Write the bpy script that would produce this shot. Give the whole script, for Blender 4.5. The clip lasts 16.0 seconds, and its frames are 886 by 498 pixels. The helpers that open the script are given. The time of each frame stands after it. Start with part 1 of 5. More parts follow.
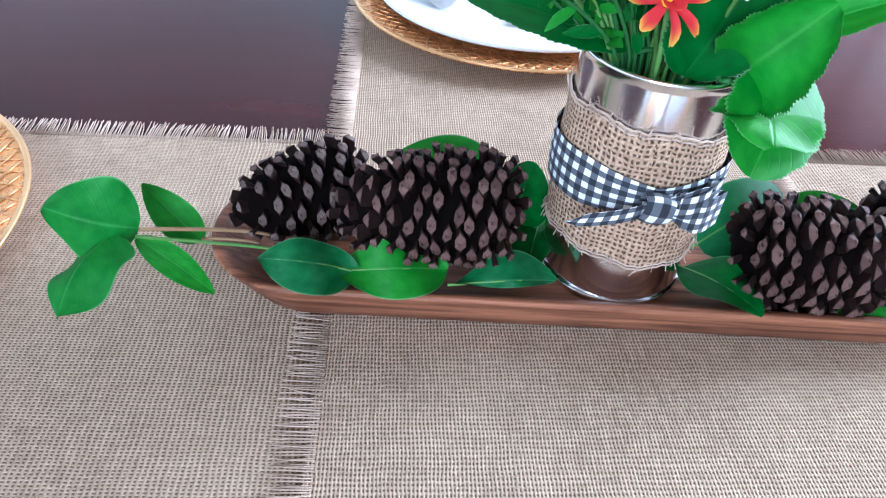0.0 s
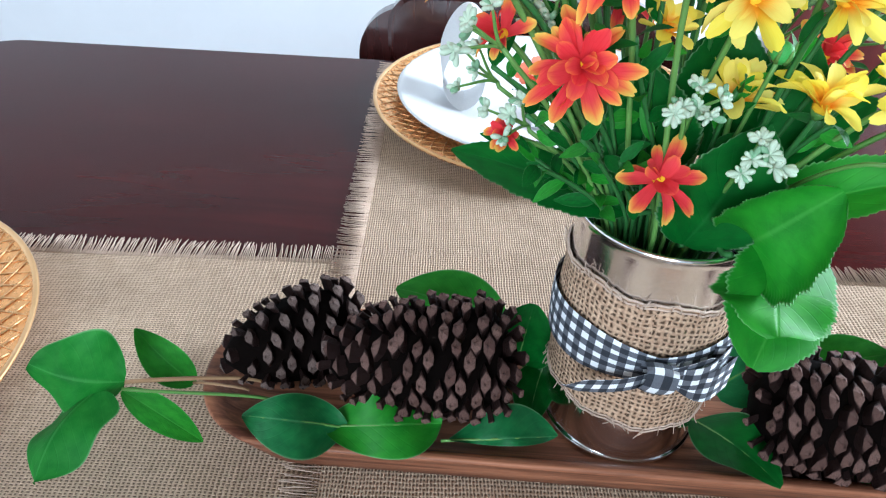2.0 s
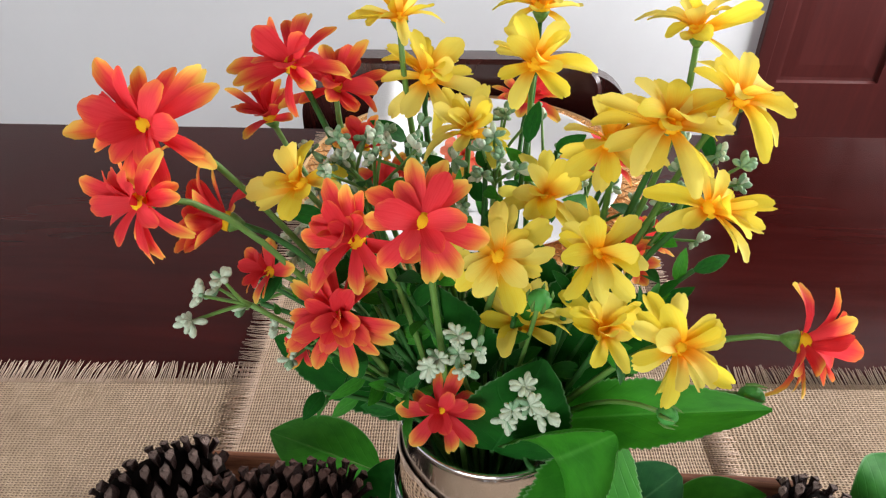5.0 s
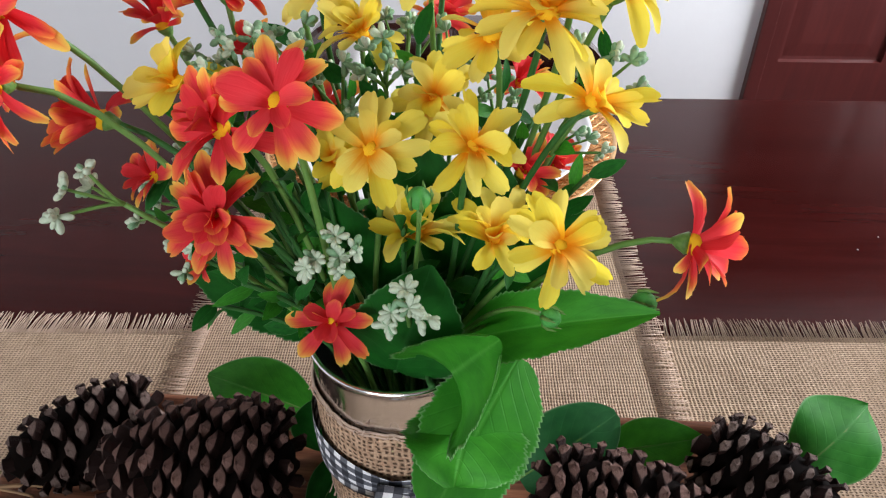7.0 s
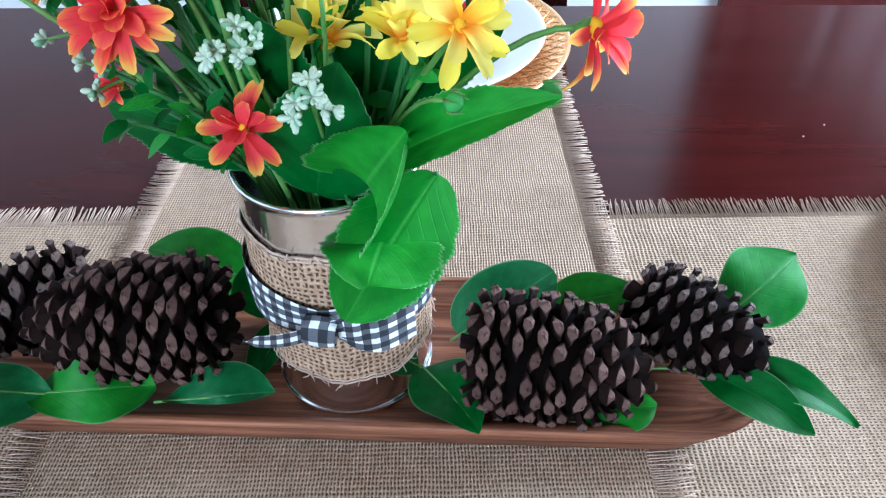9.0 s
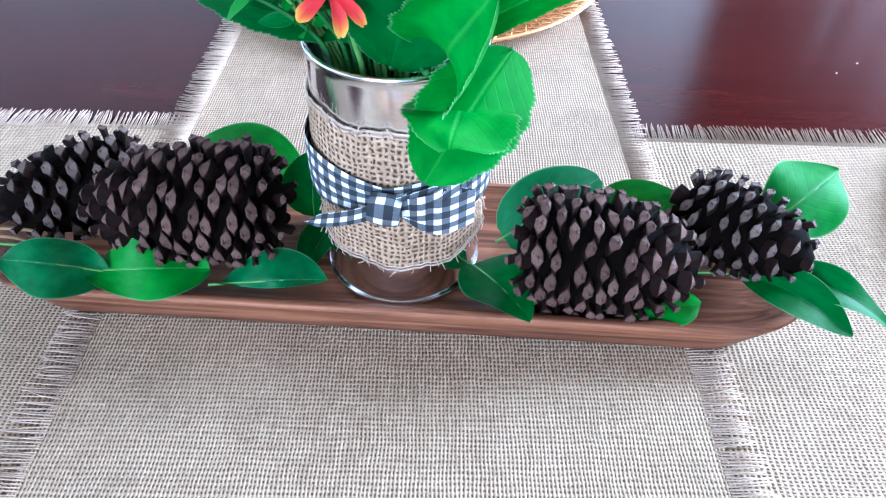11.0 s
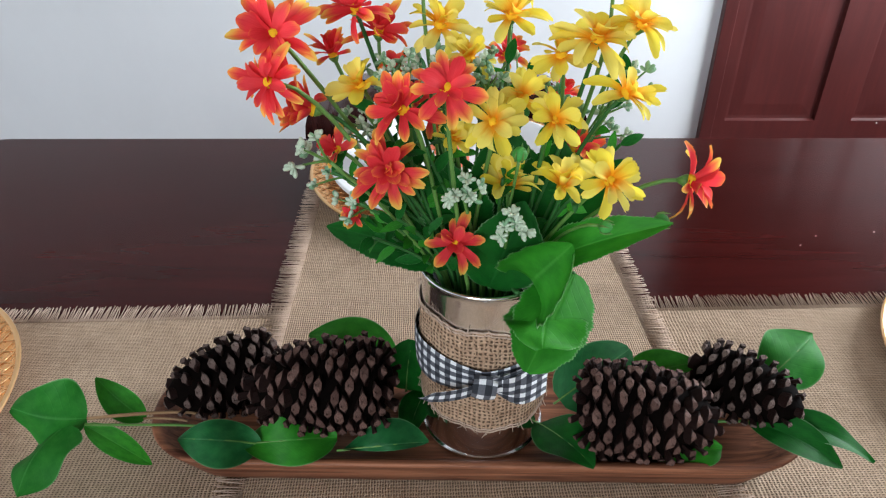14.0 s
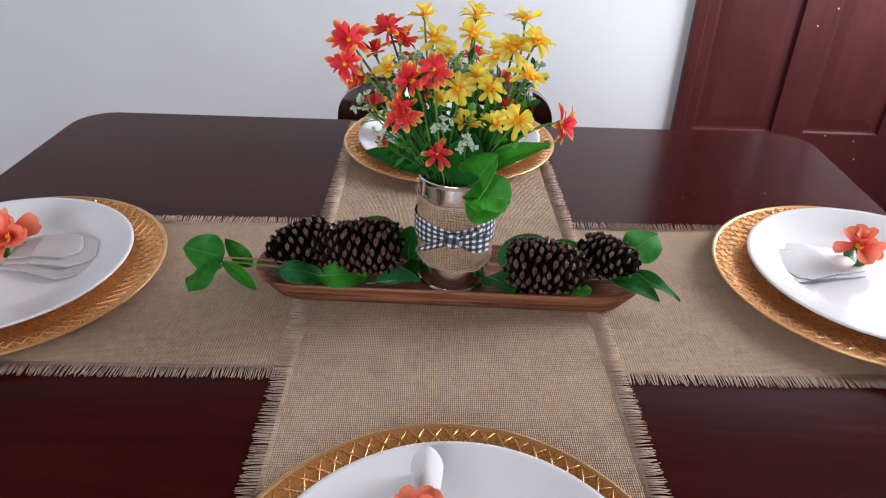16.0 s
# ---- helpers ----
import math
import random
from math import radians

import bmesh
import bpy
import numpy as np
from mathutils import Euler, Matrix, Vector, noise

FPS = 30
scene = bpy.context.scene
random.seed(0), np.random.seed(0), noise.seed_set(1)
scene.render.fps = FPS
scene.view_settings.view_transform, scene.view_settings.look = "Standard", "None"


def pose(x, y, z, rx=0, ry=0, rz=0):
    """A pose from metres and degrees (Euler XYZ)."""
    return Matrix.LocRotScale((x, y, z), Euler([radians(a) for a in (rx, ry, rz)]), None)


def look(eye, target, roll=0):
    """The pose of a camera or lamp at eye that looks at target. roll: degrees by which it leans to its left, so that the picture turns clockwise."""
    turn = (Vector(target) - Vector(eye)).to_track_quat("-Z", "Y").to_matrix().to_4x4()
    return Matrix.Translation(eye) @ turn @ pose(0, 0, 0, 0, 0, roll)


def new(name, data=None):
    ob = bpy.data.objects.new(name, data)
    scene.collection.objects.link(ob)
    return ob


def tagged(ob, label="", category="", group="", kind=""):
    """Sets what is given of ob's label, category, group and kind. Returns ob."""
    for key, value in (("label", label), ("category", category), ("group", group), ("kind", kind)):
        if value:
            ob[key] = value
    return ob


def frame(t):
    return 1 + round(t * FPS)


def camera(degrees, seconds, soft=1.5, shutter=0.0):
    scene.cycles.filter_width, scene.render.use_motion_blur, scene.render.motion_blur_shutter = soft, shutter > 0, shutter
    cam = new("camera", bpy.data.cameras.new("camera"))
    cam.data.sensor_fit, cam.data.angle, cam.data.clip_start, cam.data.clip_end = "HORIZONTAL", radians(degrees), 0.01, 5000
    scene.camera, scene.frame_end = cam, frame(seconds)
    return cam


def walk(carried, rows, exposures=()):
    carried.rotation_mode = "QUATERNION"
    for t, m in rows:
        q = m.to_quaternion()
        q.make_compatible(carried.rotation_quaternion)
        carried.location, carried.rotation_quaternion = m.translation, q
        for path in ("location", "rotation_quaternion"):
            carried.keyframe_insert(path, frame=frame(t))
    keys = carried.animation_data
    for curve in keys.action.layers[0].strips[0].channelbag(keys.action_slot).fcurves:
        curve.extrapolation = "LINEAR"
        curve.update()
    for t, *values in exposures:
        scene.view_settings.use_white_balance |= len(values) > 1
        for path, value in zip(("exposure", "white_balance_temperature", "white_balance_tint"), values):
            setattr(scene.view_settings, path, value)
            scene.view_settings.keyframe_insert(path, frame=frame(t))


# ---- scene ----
cam = camera(65.79, 16.0, soft=1.2)
PATH = [
    (0, (-0.1045, -0.2924, 1.0249), (-0.0327, 1.2208, -0.2810), 4.92),
    (0.5, (-0.1015, -0.2808, 1.0192), (-0.0965, 1.2607, -0.2551), 3.97),
    (1, (-0.0942, -0.2691, 1.0296), (-0.1350, 1.3017, -0.2077), 3.24),
    (1.5, (-0.0882, -0.2559, 1.0469), (-0.1560, 1.3330, -0.1658), 2.79),
    (2, (-0.0833, -0.2496, 1.0577), (-0.1440, 1.3505, -0.1406), 2.51),
    (2.5, (-0.0742, -0.2384, 1.0724), (-0.1254, 1.3723, -0.1122), 1.46),
    (3, (-0.0589, -0.2168, 1.0834), (-0.1140, 1.3981, -0.0952), 0.62),
    (3.5, (-0.0424, -0.2004, 1.1056), (-0.1036, 1.3946, -0.0996), 0.05),
    (4, (-0.0258, -0.1884, 1.1264), (-0.1106, 1.3818, -0.1093), -0.71),
    (4.2, (-0.0214, -0.1848, 1.1315), (-0.1119, 1.3847, -0.1048), -0.60),
    (6.3, (0.0334, -0.1893, 1.1099), (-0.1166, 1.4192, -0.0692), -1.70),
    (6.5, (0.0363, -0.1871, 1.1100), (-0.1136, 1.3890, -0.1120), -1.70),
    (7, (0.0425, -0.1962, 1.0964), (-0.1048, 1.3687, -0.1403), -1.51),
    (7.5, (0.0511, -0.2048, 1.0901), (-0.0748, 1.3458, -0.1667), -1.99),
    (8, (0.0571, -0.2118, 1.0785), (-0.0600, 1.3242, -0.1970), -1.86),
    (8.5, (0.0648, -0.2206, 1.0687), (-0.0244, 1.3053, -0.2211), -1.27),
    (8.7, (0.0681, -0.2251, 1.0629), (-0.0243, 1.2896, -0.2399), -1.47),
    (10.8, (0.0470, -0.2553, 1.0312), (-0.0202, 1.1766, -0.3635), 0.80),
    (11, (0.0394, -0.2603, 1.0320), (-0.0267, 1.1702, -0.3642), 1.26),
    (11.5, (0.0187, -0.2759, 1.0437), (-0.0821, 1.1738, -0.3304), 0.72),
    (12, (0.0045, -0.2868, 1.0594), (-0.1076, 1.2091, -0.2633), 0.38),
    (12.5, (0.0020, -0.2875, 1.0825), (-0.0916, 1.2722, -0.1658), 0.44),
    (13, (0.0007, -0.2880, 1.0983), (-0.0935, 1.3172, -0.0911), 0.38),
    (13.5, (-0.0015, -0.2938, 1.1107), (-0.0889, 1.3506, -0.0242), 0.46),
    (14, (-0.0121, -0.3317, 1.1200), (-0.0537, 1.3540, 0.0445), -0.51),
    (14.5, (-0.0019, -0.3818, 1.1348), (-0.0376, 1.3168, 0.0796), -0.40),
    (15, (0.0085, -0.4655, 1.1607), (-0.0247, 1.2393, 0.1155), 1.49),
    (15.5, (0.0102, -0.5589, 1.1828), (-0.0331, 1.1492, 0.1433), 1.72),
    (16, (0.0148, -0.6477, 1.2019), (-0.0413, 1.0561, 0.1562), 1.24),
]
EXPOSURES = [(0, 0.8, 5000, 7), (1.5, 0.62, 5300, 4), (2.5, 0.42, 5700, 2), (3.0, 0.42, 5800, 0), (3.5, 0.06, 6200, 3), (4.2, 0.02, 6700, 8), (6.3, -0.32, 6800, 14), (7, -0.20, 6500, 13), (7.8, -0.14, 6050, 11), (8.7, 0.3, 5300, 4), (10.8, 1.0, 4650, 3), (12, 1.15, 4700, 5), (12.6, 0.92, 4850, 3), (13.0, 0.42, 5250, 3), (13.5, 0.02, 5900, 4), (14.5, -0.25, 6300, 12), (16, -0.40, 6400, 16)]
walk(cam, [(t, look(eye, target, roll)) for t, eye, target, roll in PATH],
     EXPOSURES)

# ---- light ----
world = bpy.data.worlds.new("sky")
scene.world = world
world.use_nodes = True
wn, wl = world.node_tree.nodes, world.node_tree.links
sky = wn.new("ShaderNodeTexSky")
sky.sky_type, sky.sun_disc, sky.sun_elevation, sky.sun_rotation = "NISHITA", False, radians(42), radians(120)
wl.new(sky.outputs[0], wn["Background"].inputs[0])
wn["Background"].inputs[1].default_value = 0.1


def window_lamp(name, m, w, h, power, colour):
    la = bpy.data.lights.new(name, "AREA")
    la.shape, la.size, la.size_y, la.energy, la.color = "RECTANGLE", w, h, power, colour
    ob = new(name, la)
    ob.matrix_world = m
    return ob


window_lamp("window_light_right", look((2.10, 0.95, 1.55), (0.0, 1.45, 1.25)), 1.3, 1.2, 160, (0.92, 0.96, 1.0))
window_lamp("window_light_back", look((-0.6, -2.32, 1.6), (-0.4, 0.0, 1.1)), 1.5, 1.2, 54, (0.92, 0.96, 1.0))


# ---- materials ----
def nodes_of(name):
    m = bpy.data.materials.new(name)
    m.use_nodes = True
    nt = m.node_tree
    return m, nt, nt.nodes, nt.links, nt.nodes["Principled BSDF"]


def val(nt, op, a, b=None, c=None):
    n = nt.nodes.new("ShaderNodeMath")
    n.operation = op
    for i, v in enumerate((a, b, c)):
        if v is None:
            continue
        if isinstance(v, (int, float)):
            n.inputs[i].default_value = v
        else:
            nt.links.new(v, n.inputs[i])
    return n.outputs[0]


def mix(nt, f, a, b, how="MIX"):
    n = nt.nodes.new("ShaderNodeMix")
    n.data_type, n.blend_type = "RGBA", how
    for i, v in ((0, f), (6, a), (7, b)):
        if isinstance(v, (int, float)):
            n.inputs[i].default_value = v
        elif isinstance(v, tuple):
            n.inputs[i].default_value = (*v[:3], 1)
        else:
            nt.links.new(v, n.inputs[i])
    return n.outputs[2]


def ramp(nt, f, lo, hi):
    n = nt.nodes.new("ShaderNodeMapRange")
    n.interpolation_type = "SMOOTHSTEP"
    n.inputs[1].default_value, n.inputs[2].default_value = lo, hi
    nt.links.new(f, n.inputs[0])
    return n.outputs[0]


def coords(nt, kind="Object", stretch=(1, 1, 1), turn=0.0):
    tc = nt.nodes.new("ShaderNodeTexCoord")
    mp = nt.nodes.new("ShaderNodeMapping")
    mp.inputs["Scale"].default_value = stretch
    mp.inputs["Rotation"].default_value = (0, 0, turn)
    nt.links.new(tc.outputs[kind], mp.inputs[0])
    return mp.outputs[0]


def fuzz(nt, vec, scale, detail=4.0, rough=0.55, distortion=0.0):
    n = nt.nodes.new("ShaderNodeTexNoise")
    n.inputs["Scale"].default_value, n.inputs["Detail"].default_value = scale, detail
    n.inputs["Roughness"].default_value, n.inputs["Distortion"].default_value = rough, distortion
    nt.links.new(vec, n.inputs["Vector"])
    return n.outputs[0]


def bump(nt, bsdf, height, strength, distance):
    b = nt.nodes.new("ShaderNodeBump")
    b.inputs["Strength"].default_value, b.inputs["Distance"].default_value = strength, distance
    nt.links.new(height, b.inputs["Height"])
    nt.links.new(b.outputs[0], bsdf.inputs["Normal"])
    return b


def plain(name, c1, c2, rough=0.5, metal=0.0, big=6.0, small=90.0, relief=0.2, depth=0.001, spread=0.12, coat=0.0, grain=0.35, shine=0.5):
    """Two-scale mottled surface: broad patches of c1 and c2, fine grain in the relief and the gloss."""
    m, nt, no, li, b = nodes_of(name)
    v = coords(nt)
    n1, n2 = fuzz(nt, v, big, 3), fuzz(nt, v, small, 5)
    col = mix(nt, ramp(nt, n1, 0.3, 0.7), c1, c2)
    col = mix(nt, grain, col, mix(nt, n2, tuple(0.55 * k for k in c1), tuple(min(1, 1.4 * k) for k in c2)))
    li.new(col, b.inputs["Base Color"])
    li.new(val(nt, "MULTIPLY_ADD", n2, spread, rough - spread / 2), b.inputs["Roughness"])
    b.inputs["Metallic"].default_value, b.inputs["Coat Weight"].default_value = metal, coat
    b.inputs["Specular IOR Level"].default_value = shine
    bump(nt, b, n2, relief, depth)
    return m


def wood(name, c1, c2, rough, grain=(3, 60, 60), coat=0.0, relief=0.15, shine=0.5):
    m, nt, no, li, b = nodes_of(name)
    v = coords(nt, "Object", grain)
    n1 = fuzz(nt, v, 1.6, 6, 0.65, 0.8)
    n2 = fuzz(nt, coords(nt), 5.0, 3)
    f = val(nt, "MULTIPLY_ADD", n2, 0.5, val(nt, "MULTIPLY_ADD", n1, 1.1, -0.35))
    li.new(mix(nt, ramp(nt, f, 0.22, 0.80), c1, c2), b.inputs["Base Color"])
    li.new(val(nt, "MULTIPLY_ADD", n1, 0.14, rough - 0.07), b.inputs["Roughness"])
    b.inputs["Coat Weight"].default_value, b.inputs["Coat Roughness"].default_value = coat, 0.12
    b.inputs["Specular IOR Level"].default_value = shine
    bump(nt, b, n1, relief, 0.0006)
    return m


def burlap(name, c1, c2, pitch, relief=0.9, use_uv=False, loose=0.0018, holes=0.85, slack=1.0, ribs_along=None, patchy=0.9):
    """Plain weave: threads of the given pitch in metres over and under, uneven in thickness."""
    m, nt, no, li, b = nodes_of(name)
    v = coords(nt, "UV" if use_uv else "Object")
    wob = nt.nodes.new("ShaderNodeVectorMath")
    wob.operation = "MULTIPLY_ADD"
    ns = nt.nodes.new("ShaderNodeTexNoise")
    ns.inputs["Scale"].default_value, ns.inputs["Detail"].default_value = (150.0 if use_uv else 60.0), 2.0
    li.new(v, ns.inputs["Vector"])
    li.new(ns.outputs[1], wob.inputs[0])
    wob.inputs[1].default_value = (loose, loose, 0)
    li.new(v, wob.inputs[2])
    sp = nt.nodes.new("ShaderNodeSeparateXYZ")
    li.new(wob.outputs[0], sp.inputs[0])
    k, kx = math.pi / pitch, math.pi / (pitch * slack)
    sx, sy = val(nt, "SINE", val(nt, "MULTIPLY", sp.outputs[0], kx)), val(nt, "SINE", val(nt, "MULTIPLY", sp.outputs[1], k))
    cx, cy = val(nt, "ABSOLUTE", sx), val(nt, "ABSOLUTE", sy)
    over = val(nt, "GREATER_THAN", val(nt, "MULTIPLY", val(nt, "COSINE", val(nt, "MULTIPLY", sp.outputs[0], kx)), val(nt, "COSINE", val(nt, "MULTIPLY", sp.outputs[1], k))), 0.0)
    warp = val(nt, "MULTIPLY_ADD", over, 0.35, cx)
    weft = val(nt, "MULTIPLY_ADD", over, -0.35, val(nt, "ADD", cy, 0.35))
    h = val(nt, "MAXIMUM", warp, weft)
    slubx = fuzz(nt, coords(nt, "UV" if use_uv else "Object", (600, 70, 1)), 1.0, 3)
    sluby = fuzz(nt, coords(nt, "UV" if use_uv else "Object", (70, 600, 1)), 1.0, 3)
    slub = val(nt, "ADD", slubx, sluby)
    broad = fuzz(nt, v, 9.0, 3)
    col = mix(nt, ramp(nt, slub, 0.70, 1.30), c1, c2)
    col = mix(nt, ramp(nt, broad, 0.3, 0.75), col, mix(nt, 0.5, col, c2))
    gaps = fuzz(nt, v, 420.0, 2, 0.6)
    hole = ramp(nt, val(nt, "ADD", val(nt, "MAXIMUM", cx, cy), val(nt, "MULTIPLY_ADD", gaps, patchy, -0.5 * patchy)), 0.50, 0.86)
    # low spots of the weave get a darker colour, as painted recess shade
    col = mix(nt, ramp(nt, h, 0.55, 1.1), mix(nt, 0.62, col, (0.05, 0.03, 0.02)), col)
    col = mix(nt, val(nt, "MULTIPLY_ADD", hole, holes, 1 - holes), (0.035, 0.02, 0.014), col)
    if ribs_along:
        # thicker threads run one way and read as fine ribs, broken where threads cross
        r = val(nt, "ABSOLUTE", val(nt, "SINE", val(nt, "MULTIPLY", sp.outputs[0 if ribs_along == "y" else 1], math.pi / (0.0026 if ribs_along == "y" else 0.0018))))
        streak = fuzz(nt, coords(nt, "Object", (640, 70, 1) if ribs_along == "y" else (70, 640, 1)), 1.0, 3)
        worn = fuzz(nt, coords(nt, "Object"), 26.0, 3)
        dark = val(nt, "MULTIPLY", ramp(nt, val(nt, "MULTIPLY_ADD", streak, 0.5, val(nt, "MULTIPLY", r, 0.60)), 0.30, 0.78), ramp(nt, worn, 0.25, 0.5))
        col = mix(nt, val(nt, "MULTIPLY_ADD", dark, 0.48, 0.52), mix(nt, 0.55, col, (0.10, 0.065, 0.045)), col)
        h = val(nt, "MULTIPLY_ADD", r, 0.5, h)
    li.new(col, b.inputs["Base Color"])
    b.inputs["Roughness"].default_value = 0.92
    b.inputs["Specular IOR Level"].default_value = 0.08
    bump(nt, b, val(nt, "MULTIPLY_ADD", slub, 0.35, h), relief, pitch * 0.35)
    return m


def thin(name, col_of, rough=0.5, through_light=0.3, relief=None, shine=0.3):
    """Cloth petal or leaf: some light comes through it. col_of(nt, u, v) gives the colour; u runs across, v from root to tip."""
    m, nt, no, li, b = nodes_of(name)
    tc = nt.nodes.new("ShaderNodeTexCoord")
    sp = nt.nodes.new("ShaderNodeSeparateXYZ")
    li.new(tc.outputs["UV"], sp.inputs[0])
    oi = nt.nodes.new("ShaderNodeObjectInfo")
    col = col_of(nt, sp.outputs[0], sp.outputs[1], oi.outputs["Random"])
    li.new(col, b.inputs["Base Color"])
    b.inputs["Roughness"].default_value = rough
    b.inputs["Specular IOR Level"].default_value = shine
    if relief:
        bump(nt, b, relief(nt, sp.outputs[0], sp.outputs[1]), 0.22, 0.001)
    tr = nt.nodes.new("ShaderNodeBsdfTranslucent")
    li.new(col, tr.inputs[0])
    mx = nt.nodes.new("ShaderNodeMixShader")
    mx.inputs[0].default_value = through_light
    li.new(b.outputs[0], mx.inputs[1])
    li.new(tr.outputs[0], mx.inputs[2])
    li.new(mx.outputs[0], no["Material Output"].inputs[0])
    return m


def red_petal(nt, u, v, r):
    n = fuzz(nt, coords(nt, "UV", (14, 2, 1)), 1.0, 3)
    base = mix(nt, n, (0.70, 0.018, 0.028), (0.88, 0.070, 0.085))
    base = mix(nt, ramp(nt, r, 0.2, 1.0), base, mix(nt, 0.28, base, (0.90, 0.12, 0.13)))
    edge = val(nt, "ABSOLUTE", val(nt, "SUBTRACT", u, 0.5))
    f = val(nt, "ADD", v, val(nt, "MULTIPLY_ADD", n, 0.16, val(nt, "MULTIPLY_ADD", r, 0.26, val(nt, "MULTIPLY_ADD", edge, 0.30, -0.18))))
    rim = mix(nt, ramp(nt, f, 0.86, 1.22), (0.93, 0.26, 0.06), (0.95, 0.66, 0.12))
    return mix(nt, ramp(nt, f, 0.66, 1.06), base, rim)


def yellow_petal(nt, u, v, r):
    n = fuzz(nt, coords(nt, "UV", (16, 2, 1)), 1.0, 3)
    base = mix(nt, n, (0.94, 0.75, 0.03), (0.96, 0.85, 0.12))
    base = mix(nt, ramp(nt, r, 0.0, 1.0), base, mix(nt, 0.5, base, (0.96, 0.86, 0.30)))
    f = val(nt, "ADD", v, val(nt, "MULTIPLY_ADD", n, 0.20, -0.10))
    return mix(nt, ramp(nt, f, 0.08, 0.58), (0.93, 0.42, 0.010), base)


def veins(nt, u, v):
    """Side veins that run up and out from the midrib."""
    a = val(nt, "ABSOLUTE", val(nt, "SUBTRACT", u, 0.5))
    s = val(nt, "ABSOLUTE", val(nt, "SINE", val(nt, "MULTIPLY", val(nt, "SUBTRACT", v, val(nt, "MULTIPLY", a, 0.7)), 26.0)))
    rib = ramp(nt, a, 0.0, 0.035)
    return val(nt, "ADD", val(nt, "MULTIPLY", ramp(nt, s, 0.0, 0.28), 0.3), rib)


def leaf_colour(c1, c2, vein):
    def col(nt, u, v, r):
        n = fuzz(nt, coords(nt, "UV", (4, 5, 1)), 1.2, 4)
        base = mix(nt, ramp(nt, n, 0.30, 0.72), c1, c2)
        thread = fuzz(nt, coords(nt, "UV", (90, 130, 1)), 1.0, 2)
        base = mix(nt, val(nt, "MULTIPLY", thread, 0.45), base, tuple(1.35 * k for k in c2))
        base = mix(nt, ramp(nt, r, 0.0, 1.0), base, mix(nt, 0.35, base, c1))
        fray = ramp(nt, val(nt, "ABSOLUTE", val(nt, "SUBTRACT", u, 0.5)), 0.47, 0.505)
        return mix(nt, val(nt, "MULTIPLY", fray, 0.35), mix(nt, ramp(nt, veins(nt, u, v), 0.0, 1.25), mix(nt, 0.40, vein, base), base), (0.42, 0.62, 0.36))
    return col


def ribs(nt, u, v):
    """Fine pressed ribs along a petal."""
    return fuzz(nt, coords(nt, "UV", (22, 1.1, 1)), 1.0, 2)


M_RED = thin("red_petal_cloth", red_petal, 0.6, 0.36, ribs, 0.15)
M_YELLOW = thin("yellow_petal_cloth", yellow_petal, 0.6, 0.42, ribs, 0.15)
def coral_petal(nt, u, v, r):
    n = fuzz(nt, coords(nt, "UV", (10, 3, 1)), 1.0, 3)
    return mix(nt, ramp(nt, v, 0.1, 0.9), (0.72, 0.075, 0.045), mix(nt, n, (0.86, 0.19, 0.11), (0.93, 0.34, 0.20)))


M_CORAL = thin("coral_petal_cloth", coral_petal, 0.6, 0.3, ribs, 0.15)
M_LEAF = thin("bright_leaf_cloth", leaf_colour((0.014, 0.150, 0.008), (0.040, 0.265, 0.016), (0.08, 0.33, 0.045)), 0.55, 0.13, veins, 0.25)
M_LEAF_DARK = thin("dark_leaf_cloth", leaf_colour((0.005, 0.062, 0.008), (0.012, 0.125, 0.014), (0.02, 0.13, 0.025)), 0.55, 0.14, veins, 0.12)
M_LEAF_PALE = thin("pale_leaf_cloth", leaf_colour((0.014, 0.140, 0.015), (0.040, 0.240, 0.030), (0.08, 0.31, 0.07)), 0.6, 0.26, veins, 0.14)
M_LEAF_TEAL = thin("teal_leaf_cloth", leaf_colour((0.008, 0.085, 0.022), (0.024, 0.170, 0.045), (0.08, 0.26, 0.10)), 0.5, 0.22, veins, 0.2)
M_STEM = plain("stem_plastic", (0.06, 0.17, 0.03), (0.15, 0.30, 0.07), 0.42, small=300, relief=0.1, shine=0.3)
M_STEM_DARK = plain("dark_stem_plastic", (0.02, 0.09, 0.02), (0.045, 0.16, 0.04), 0.45, small=300, relief=0.1, shine=0.2)
M_TWIG = plain("tan_twig", (0.25, 0.13, 0.06), (0.36, 0.22, 0.11), 0.6, small=300)
M_BUD = plain("white_bud", (0.34, 0.46, 0.30), (0.62, 0.71, 0.56), 0.5, big=150, small=500)
M_MINT = plain("mint_bud", (0.10, 0.25, 0.11), (0.30, 0.48, 0.30), 0.5, big=150, small=500, shine=0.2)
M_GREEN_BUD = plain("green_bud_cloth", (0.035, 0.24, 0.035), (0.09, 0.40, 0.09), 0.5, big=90, small=400, shine=0.25)
M_DISC = plain("flower_centre", (0.90, 0.42, 0.01), (0.96, 0.60, 0.03), 0.7, big=200, small=900, relief=0.3, shine=0.1)
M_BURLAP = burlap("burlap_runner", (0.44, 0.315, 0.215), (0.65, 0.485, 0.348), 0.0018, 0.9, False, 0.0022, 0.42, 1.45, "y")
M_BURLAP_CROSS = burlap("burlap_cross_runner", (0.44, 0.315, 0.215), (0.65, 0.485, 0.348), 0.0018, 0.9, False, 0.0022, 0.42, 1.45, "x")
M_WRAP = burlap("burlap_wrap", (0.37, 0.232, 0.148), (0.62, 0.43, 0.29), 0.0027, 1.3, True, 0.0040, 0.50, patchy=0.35)
